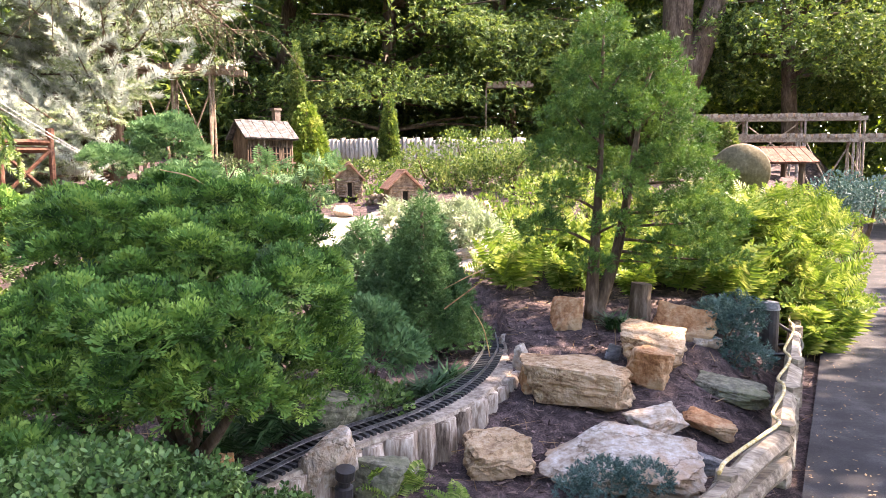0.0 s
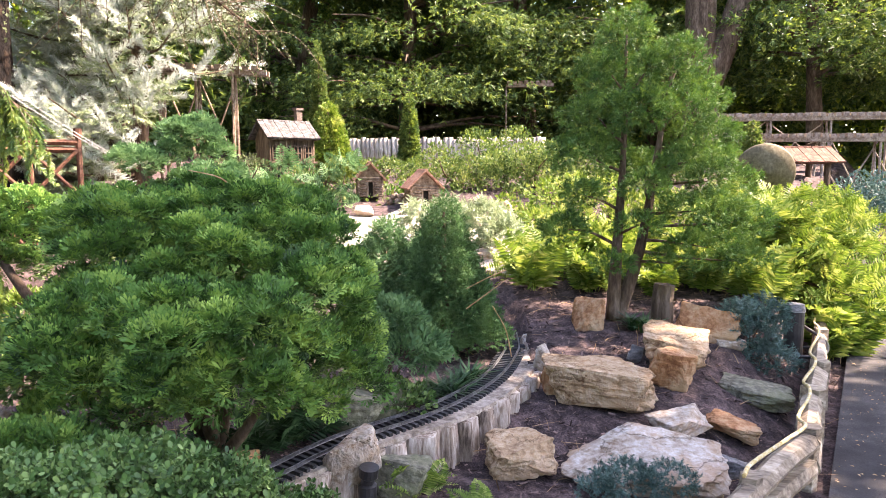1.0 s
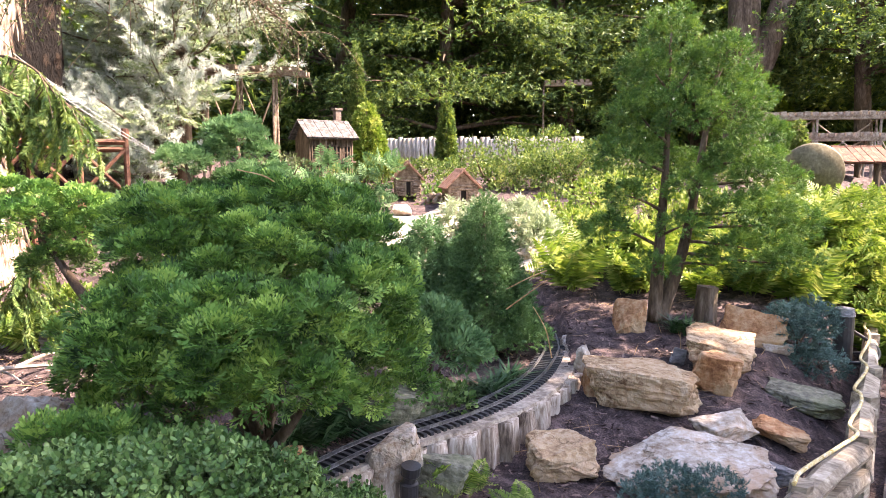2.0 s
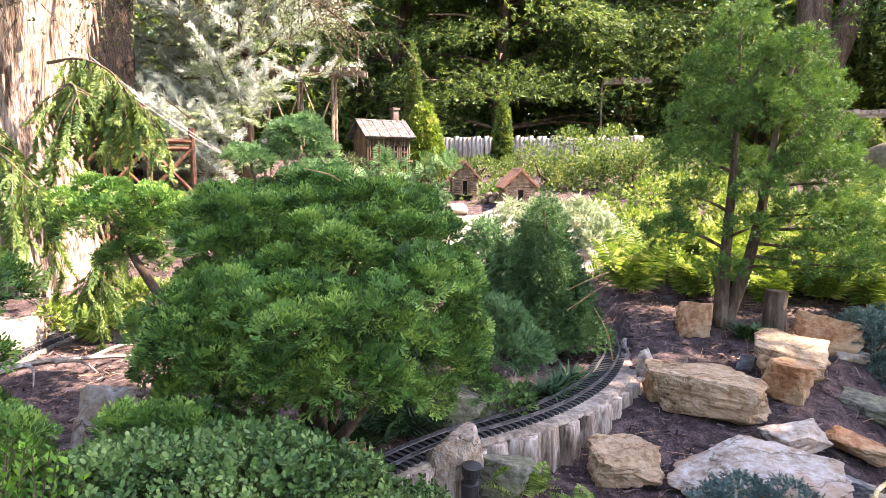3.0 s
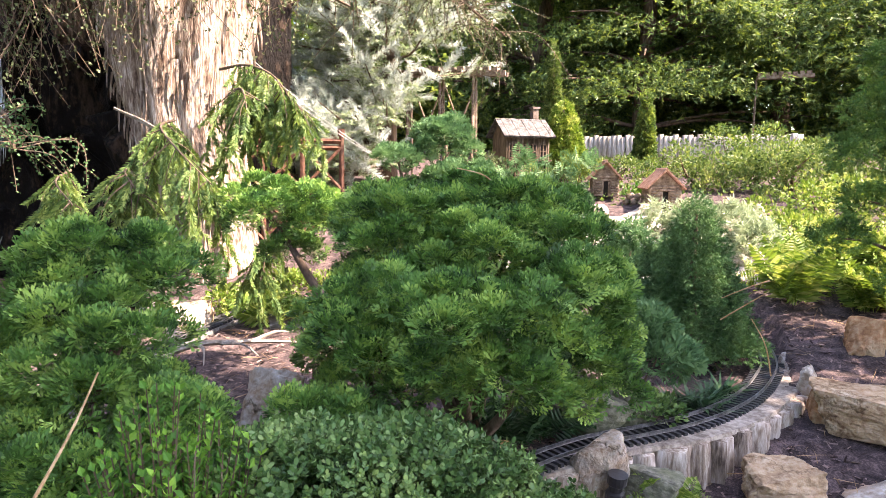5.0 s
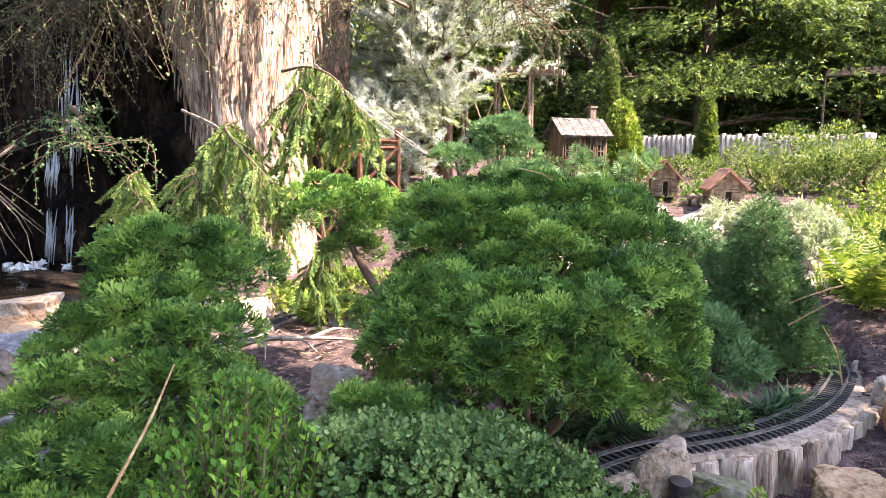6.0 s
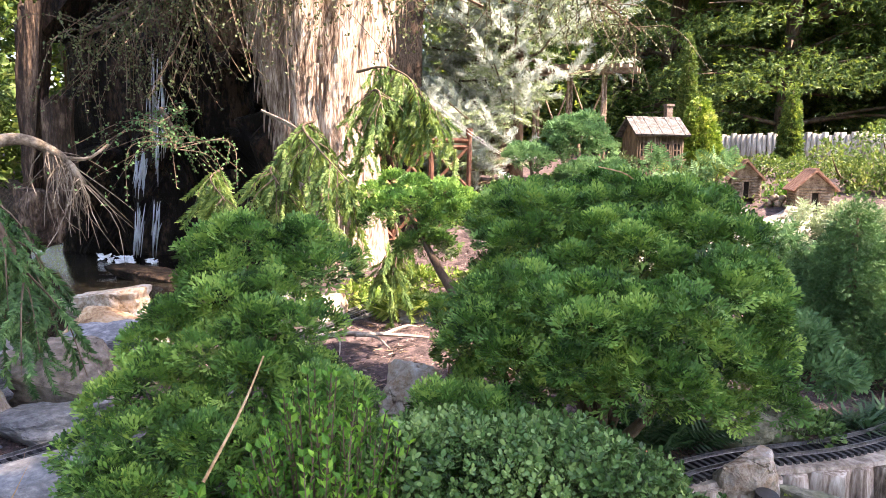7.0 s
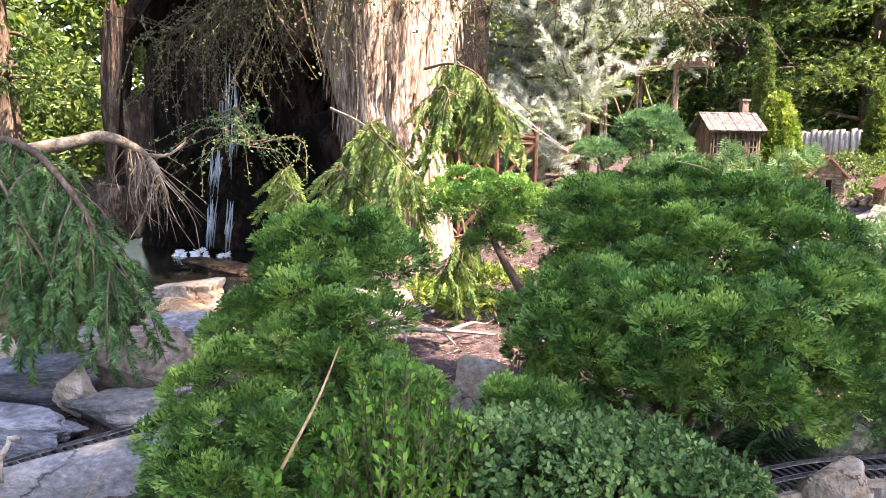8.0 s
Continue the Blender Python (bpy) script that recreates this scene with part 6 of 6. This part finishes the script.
part("branchwork", join(*T), M_BARK, bs, kind="stuff")
BTW = [spruce_twig(s + 20, 190, .0105, .19) for s in range(3)]
part("inner_crown", scatter_mix([spruce_twig(s + 30, 40, .03, .16) for s in range(2)], np.array(G), frames(np.array(H), r), .20 * r.uniform(.6, 1.2, len(G))), M_PALEPINE, bs, "older olive and cream needles", kind="stuff")
part("crown", scatter_mix(BTW, np.array(P), frames(np.array(A), r), .27 * r.uniform(.6, 1.2, len(P))), M_BLUE, bs, kind="stuff")

# small conifers of the village
cone_tree("columnar_cypress", gpt(-1.12, 5.36), .62, .20, FANS_LITE, M_FERN, 4000, .05, "bright yellow-green conical cypress by the model house", 71, .6, "village conifers")
cone_tree("columnar_cypress", gpt(-0.61, 6.7), .70, .09, FANS_LITE, M_HEMLOCK, 2000, .05, "narrow dark columnar cypress before palisade", 72, .5, "village conifers")
cone_tree("columnar_cypress", gpt(-1.48, 6.66), 1.20, .085, FANS_LITE, M_BUSH, 2400, .05, "tall thin pale green columnar cypress", 73, .5, "village conifers")
cone_tree("columnar_cypress", gpt(2.35, 5.9), .45, .10, FANS_LITE, M_BUSH, 1200, .05, "small yellow-green cone conifer by the trestle", 74, .6, "village conifers")
for k, (x, y, z, s, m, lab) in enumerate([(-.10, 5.1, .98, .26, M_BUSH, "sunlit yellow-green azalea mound"), (.25, 4.9, 1.02, .2, M_BUSH, "sunlit light green shrub"), (.45, 5.0, 1.08, .25, M_BUSH, "airy light green shrub"), (-.5, 5.6, 1.0, .2, M_HEMLOCK, "dark green shrub near palisade"),
                                     (-.5, 4.75, .86, .10, M_BRIGHT, "bright green perennial between cabins"), (.2, 5.6, 1.15, .28, M_HEMLOCK, "dark shrub under the trestle"), (.9, 5.2, .98, .3, M_BUSH, "sunlit green shrub behind the spruce"), (1.5, 5.4, 1.0, .3, M_BUSH, "sunlit green shrub behind ferns"),
                                     (-1.0, 4.3, .80, .12, M_BUSH, "feathery light shrub before model house"), (-1.4, 4.2, .76, .16, M_HINOKI_PALE, "leafy green shrub before model house"), (-1.05, 4.0, .74, .16, M_BUSH, "light green shrub on the terrace"),
                                     (3.0, 5.2, .72, .36, M_JUNIPER, "dull green spreading shrub by the path"), (2.5, 4.6, .6, .28, M_JUNIPER, "dull green spreading shrub by the path"), (.35, 3.9, .75, .2, M_FERN, "yellow-green leafy clump in full sun"), (.65, 4.1, .8, .25, M_FERN, "yellow-green leafy clump in full sun"), (1.1, 4.0, .8, .25, M_FERN, "yellow-green leafy clump in full sun"),
                                     (-1.75, 4.3, .7, .3, M_HINOKI_PALE, "dark green shrub under the spruce"), (-1.9, 3.6, .5, .25, M_HINOKI_PALE, "shaded green shrub under the trestle"), (-1.5, 3.1, .5, .2, M_BUSH, "sunlit green shrub near the cypress"), (-1.75, 2.75, .42, .16, M_FERN, "sunlit pale green ground plant by the trunk"), (-1.45, 2.6, .40, .16, M_BUSH, "sunlit low green plant by the trunk"), (-1.2, 3.3, .55, .2, M_BUSH, "low green shrub under the cypress"), (-1.42, 4.15, 1.02, .10, M_WEEP, "leafy green sapling before the model house"), (-1.48, 4.4, 1.0, .11, M_HINOKI_PALE, "leafy dark sapling before the model house"), (-1.0, 4.5, .98, .13, M_BUSH, "leafy green sapling beside the cabins"), (-.75, 5.2, 1.0, .16, M_BUSH, "light green shrub behind the cabin"), (.62, 4.6, .95, .2, M_BUSH, "airy sunlit shrub by the spruce"), (-1.95, 2.5, .42, .14, M_FERN, "sunlit pale green plant at trunk foot")]):
    rr = np.random.default_rng(400 + k)
    poms = [((x + rr.normal(0, s * .6), y + rr.normal(0, s * .5), z + rr.normal(-.02, s * .25)), (s * .5, s * .5, s * .36)) for q in range(6)]
    bush("garden_shrub", gpt(x, y), 4, poms, [PAIR, SLIM], m, 3000, .024, lab, "shrub", 420 + k, .5, .7, -.7, .6, group="village shrubs")
bush("white_pine", gpt(.05, 3.35), 3, [((.05, 3.38, .74), (.10, .1, .08)), ((-.12, 3.5, .72), (.1, .1, .1)), ((.14, 3.3, .66), (.09, .1, .08)), ((-.3, 3.45, .70), (.05, .05, .12))], TUFTS, M_PALEPINE, 1800, .06, "sunlit pale silvery dwarf white pine", "shrub", 490)


for k, (x, y, z) in enumerate([(-1.20, 4.30, .98), (-0.86, 4.4, .98)]):
    bush("sapling", gpt(x, y), 2, [((x - .05, y, z - .08), (.09, .08, .06)), ((x + .05, y, z), (.08, .08, .06)), ((x, y, z - .18), (.08, .08, .05))], BROAD, M_HINOKI_PALE, 330, .13, "thin sapling with long drooping compound leaves", "sapling", 640 + k, .2, .6, -.5, .4, group="saplings by the model house")

r = np.random.default_rng(31)
n = 17000
gx, gy = r.uniform(-2.2, 1.9, n), 3.4 + 4.6 * r.random(n)
gx[:3000], gy[:3000] = r.uniform(-1.75, -.9, 3000), r.uniform(2.25, 3.5, 3000)
patch = np.sin(gx * 5.1 + 2 * np.sin(gy * 2.3)) + np.sin(gy * 4.3 + gx) + r.normal(0, .5, n)
ok = (patch > .1) & ((np.hypot((gx + .35) / .62, (gy - 3.65) / .55) > 1.0))
gp = np.stack([gx, gy, ground_height(gx, gy) + r.uniform(0, .07, n)], -1)[ok]
solo("ground_cover", scatter(PAIR, gp, frames(r.normal(size=gp.shape) + (0, 0, .9), r), .030 * r.uniform(.5, 1.2, len(gp))), M_BUSH, (0, 4.5, .8), "low green ground cover plants between the model houses", "ground cover", kind="stuff")
n = 9000
hx, hy = r.uniform(-6.5, 7.5, n), r.uniform(11.0, 12.6, n)
hp = np.stack([hx, hy, ground_height(hx, hy) + r.random(n) * (2.6 + .5 * np.sin(hx * 2.1))], -1)
solo("understory", scatter_mix(FANS_LITE, hp, frames(r.normal(size=hp.shape), r), .30 * r.uniform(.6, 1.3, n)), M_HEMLOCK, (0, 11.8, 1.1), "dark shaded understory shrubs below the hemlocks", "shrubs", kind="stuff")

# ---- tall trees behind ----
def layered_tree(name, base, height, spread, trunk_r, templates, mat, n, size, label, seed, z0=.25, layers=60, flat=.3, group="background trees", bark=None, shelf=.10):
    """A tree of tiered sprays on level limbs."""
    root = thing(name, base, label, "tree", group)
    r = np.random.default_rng(seed)
    b = np.array(base, float)
    lean = r.normal(0, .03, 2)
    tp = spline([b - (0, 0, .1), b + (lean[0] * height, lean[1] * height, height * .5), b + (lean[0] * height * 1.6, 0, height)], 14)
    part("trunk", tube(tp, np.linspace(trunk_r, trunk_r * .25, 14), 10, .08, seed), bark or M_BARK, root, smooth=True)
    P, A, T = [], [], []
    per = max(8, n // layers)
    for k in range(layers):
        u = z0 + (1 - z0) * (k + r.random()) / layers
        o = tp[min(13, int(u * 13))]
        a = r.uniform(0, 2 * np.pi)
        L = spread * (1 - .75 * (u - z0) / (1 - z0)) * r.uniform(.6, 1.1)
        d = np.array((math.cos(a), math.sin(a), r.normal(.05, .1)))
        e = o + d * L
        T.append(tube(spline([o, o + d * L * .5 + (0, 0, .06 * L), e], 7), np.linspace(trunk_r * .25, trunk_r * .05, 7), 5, 0, 0, False))
        q = np.sqrt(r.random(per))[:, None]
        w = np.cross(d, (0, 0, 1.0))
        pos = o + d * L * (.25 + .8 * q) + w * L * .42 * r.normal(size=(per, 1)) * q + np.array((0, 0, 1.0)) * r.normal(0, shelf * L, (per, 1)) - np.array((0, 0, .16)) * L * q * q
        P.append(pos)
        A.append(d + r.normal(0, .7, (per, 3)) - (0, 0, .35))
    part("branchwork", join(*T), bark or M_BARK, root, smooth=True, kind="stuff")
    P, A = np.concatenate(P), np.concatenate(A)
    part("crown", scatter_mix(templates, P, frames(A, r, flat=flat), size * r.uniform(.7, 1.3, len(P))), mat, root, kind="stuff")
    return root


layered_tree("hemlock", (-0.9, 9.3, 1.2), 5.2, 2.3, .12, HEM, M_HEMLOCK, 34000, .105, "broad dark green hemlock with tiered drooping sprays", 81, .12, 95, .6, shelf=.035)
layered_tree("hemlock", (-2.6, 10.0, 1.2), 6.0, 2.1, .14, HEM, M_HEMLOCK, 17000, .14, "tall dark hemlock behind the spruce", 82, .1, 95, .5, shelf=.05)
layered_tree("hemlock", (0.9, 10.4, 1.25), 6.0, 2.0, .14, HEM, M_HEMLOCK, 18000, .14, "dark hemlock with shaded foot", 83, .15, 95, .5, shelf=.05)
layered_tree("yew_tree", (4.4, 9.0, 1.2), 3.2, 2.0, .12, HEM, M_HEMLOCK, 17000, .12, "spreading dark yew with bare lower trunks", 84, .36, 60, .5, shelf=.06)
layered_tree("yew_tree", (6.3, 9.6, 1.2), 3.4, 1.9, .12, HEM, M_HEMLOCK, 14000, .13, "spreading dark yew with bare lower trunks", 85, .36, 60, .5, shelf=.06)
layered_tree("yew_tree", (3.2, 9.8, 1.2), 3.0, 1.3, .1, FANS_LITE, M_HEMLOCK, 5000, .15, "dark yew behind the great maple", 86, .4, 40)
layered_tree("hemlock", (-4.6, 8.0, 1.1), 5.5, 2.0, .14, FANS_LITE, M_HEMLOCK, 5000, .19, "dark hemlock in shade behind trestle", 87, .08, 80)
layered_tree("maple_tree", (3.1, 11.6, 1.25), 7.5, 3.4, .26, [PAIR], M_MAPLE, 12000, .12, "tall maple with sunlit yellow-green leaves", 88, .42, 90, .5)
mt = thing("forked_tree", (2.72, 8.4, 1.1), "forked grey-brown tree trunk behind the spruce", "tree", "background trees")
part("trunk", tube(spline([(2.74, 8.4, 1.0), (2.73, 8.4, 1.8), (2.70, 8.4, 2.4), (2.66, 8.4, 4.5)], 12), np.linspace(.22, .15, 12), 14, .06, 4), M_BARK, mt, smooth=True)
part("fork", tube(spline([(2.76, 8.38, 1.95), (3.02, 8.4, 2.6), (3.5, 8.5, 4.2)], 10), np.linspace(.17, .11, 10), 12, .06, 5), M_BARK, mt, smooth=True)
for k, (x, y, h) in enumerate([(-1.0, 13.5, 7), (1.6, 14, 7), (5.5, 13.5, 7), (8.5, 12, 6.5), (-4.5, 13, 7), (-7.5, 10.5, 6), (-8.5, 6.5, 5.5), (-9.5, 3.2, 5.5), (11, 9, 6)]):
    layered_tree("maple_tree", (x, y, 1.3), h, 3.0, .18, [PAIR], M_HEMLOCK if k in (0, 4, 6, 7) else M_MAPLE, 8500, .14, "woodland tree with yellow-green leaves in sun", 110 + k, .12, 70, .4)
layered_tree("hemlock", (-5.9, 5.2, .9), 5.0, 1.6, .14, FANS_LITE, M_HEMLOCK, 7000, .15, "dark conifer above the waterfall", 121, .2, 70)
layered_tree("hemlock", (-4.4, 4.9, .9), 5.0, 1.6, .14, FANS_LITE, M_HEMLOCK, 7000, .15, "dark conifer above the waterfall", 122, .2, 70)
layered_tree("hemlock", (-5.7, 2.25, .3), 4.2, 1.1, .09, HEM, M_HEMLOCK, 2600, .11, "dark conifer with bare crooked limbs by the pond", 124, .28, 46)
layered_tree("hemlock", (-7.4, 4.4, .5), 4.5, 1.2, .06, FANS_LITE, M_HEMLOCK, 3000, .14, "dark conifer with bare open limbs", 123, .4, 50)

bush("garden_shrub", (-7.0, 3.0, .5), 3, [((-7.1, 3.2, 1.6), (.5, .5, .35)), ((-6.7, 3.4, 1.3), (.45, .45, .3)), ((-7.3, 2.7, 1.35), (.45, .45, .3)), ((-6.9, 3.0, 1.0), (.5, .5, .3)), ((-7.4, 2.9, 2.0), (.45, .45, .3))], [PAIR, LEAF], M_BUSH, 500, .09, "sunlit yellow-green shrub beyond the waterfall", "shrub", 499, .3, .8, -.8, .6)
# far woods that close the view
r = np.random.default_rng(66)
n = 46000
a = r.uniform(0, 2 * np.pi, n)
R = r.uniform(17, 22, n)
wp = np.stack([np.cos(a) * R, np.sin(a) * R, 1.0 + r.random(n) ** 1.7 * 11], -1)
keep = (np.cos(a - math.atan2(SUN_DIR.y, SUN_DIR.x)) < .55) | (wp[:, 2] < 5)
solo("far_woods", scatter(PAIR, wp[keep], frames(r.normal(size=(keep.sum(), 3)), r), .42 * r.uniform(.6, 1.3, keep.sum())), M_MAPLE, (0, 0, 1), "distant woodland foliage around the garden", "woods", kind="stuff")

# unseen tree added beyond the path to cast shade on the garden
st = thing("added_shade_tree", (4.7, 1.8, 0.24), "unseen broad-leaved tree added to shade the garden", "tree", "background trees")
part("trunk", tube(spline([(4.7, 1.8, .2), (4.4, 1.75, 2.0), (3.3, 1.65, 4.2)], 10), np.linspace(.16, .08, 10), 12, .06, 2), M_BARK, st, smooth=True)
r = np.random.default_rng(44)
# clumps set sunward of the foreground bushes to shade them
C0 = np.array((-0.4, 1.1, .6)) + np.array(SUN_DIR) * 5.2
poms = []
for k in range(34):
    d = r.normal(size=3)
    d = d / np.linalg.norm(d) * r.random() ** .4
    poms.append((C0 + d * 1.3, (.44, .44, .36)))
# further clumps set sunward of the path, pond rocks and mulch bed
C1 = np.array((1.8, 1.5, .24)) + np.array(SUN_DIR) * 4.6
for k in range(16):
    d = r.normal(size=3)
    poms.append((C1 + d / np.linalg.norm(d) * r.random() ** .4 * .8, (.38, .38, .3)))
C2 = np.array((-2.3, 0.9, .5)) + np.array(SUN_DIR) * 6.3
for k in range(14):
    d = r.normal(size=3)
    poms.append((C2 + d / np.linalg.norm(d) * r.random() ** .4 * .85, (.42, .42, .32)))
for foot, reach, n in (((1.75, 2.0, .24), .5, 9), ((2.3, 2.75, .24), .6, 9), ((3.0, 3.9, .24), .8, 9), ((.80, 2.05, .33), .28, 3)):
    for k in range(n):
        d = r.normal(size=3)
        poms.append((np.array(foot) + np.array(SUN_DIR) * 4.7 + d / np.linalg.norm(d) * r.random() ** .4 * reach, (.34, .34, .28)))
def in_gap(c, foot, reach):
    """Whether a clump would hide the sun from a sunlit spot."""
    d = np.array(c) - np.array(foot)
    along = np.array(SUN_DIR)
    return np.linalg.norm(d - along * (d @ along)) < reach


poms = [q for q in poms if not in_gap(q[0], (-1.38, 1.94, .8), .74)]
part("crown", crown(poms, [LEAF, ROUND], 190, .12, r, .2, .9, -1, .8), M_MAPLE, st, kind="stuff")


# ---- movement ----
def motions():
    """Falling strands waver and foam bobs."""
    for ob, at, k in FALLS:
        walk(ob, [(t * .25, pose(at[0] + .004 * math.sin(t * 2.1 + k), at[1], at[2] + .018 * math.sin(t * 2.7 + k * 1.9), 0, 1.2 * math.sin(t * 1.9 + k), 0)) for t in range(33)])
    for ob, at, k in FOAMS:
        walk(ob, [(t * .25, pose(at[0] + .012 * math.sin(t * 1.7 + k), at[1] + .010 * math.cos(t * 1.3 + k), at[2] + .008 * math.sin(t * 2.3 + 2 * k), 0, 0, 25 * math.sin(t * .6 + k))) for t in range(33)])


motions()
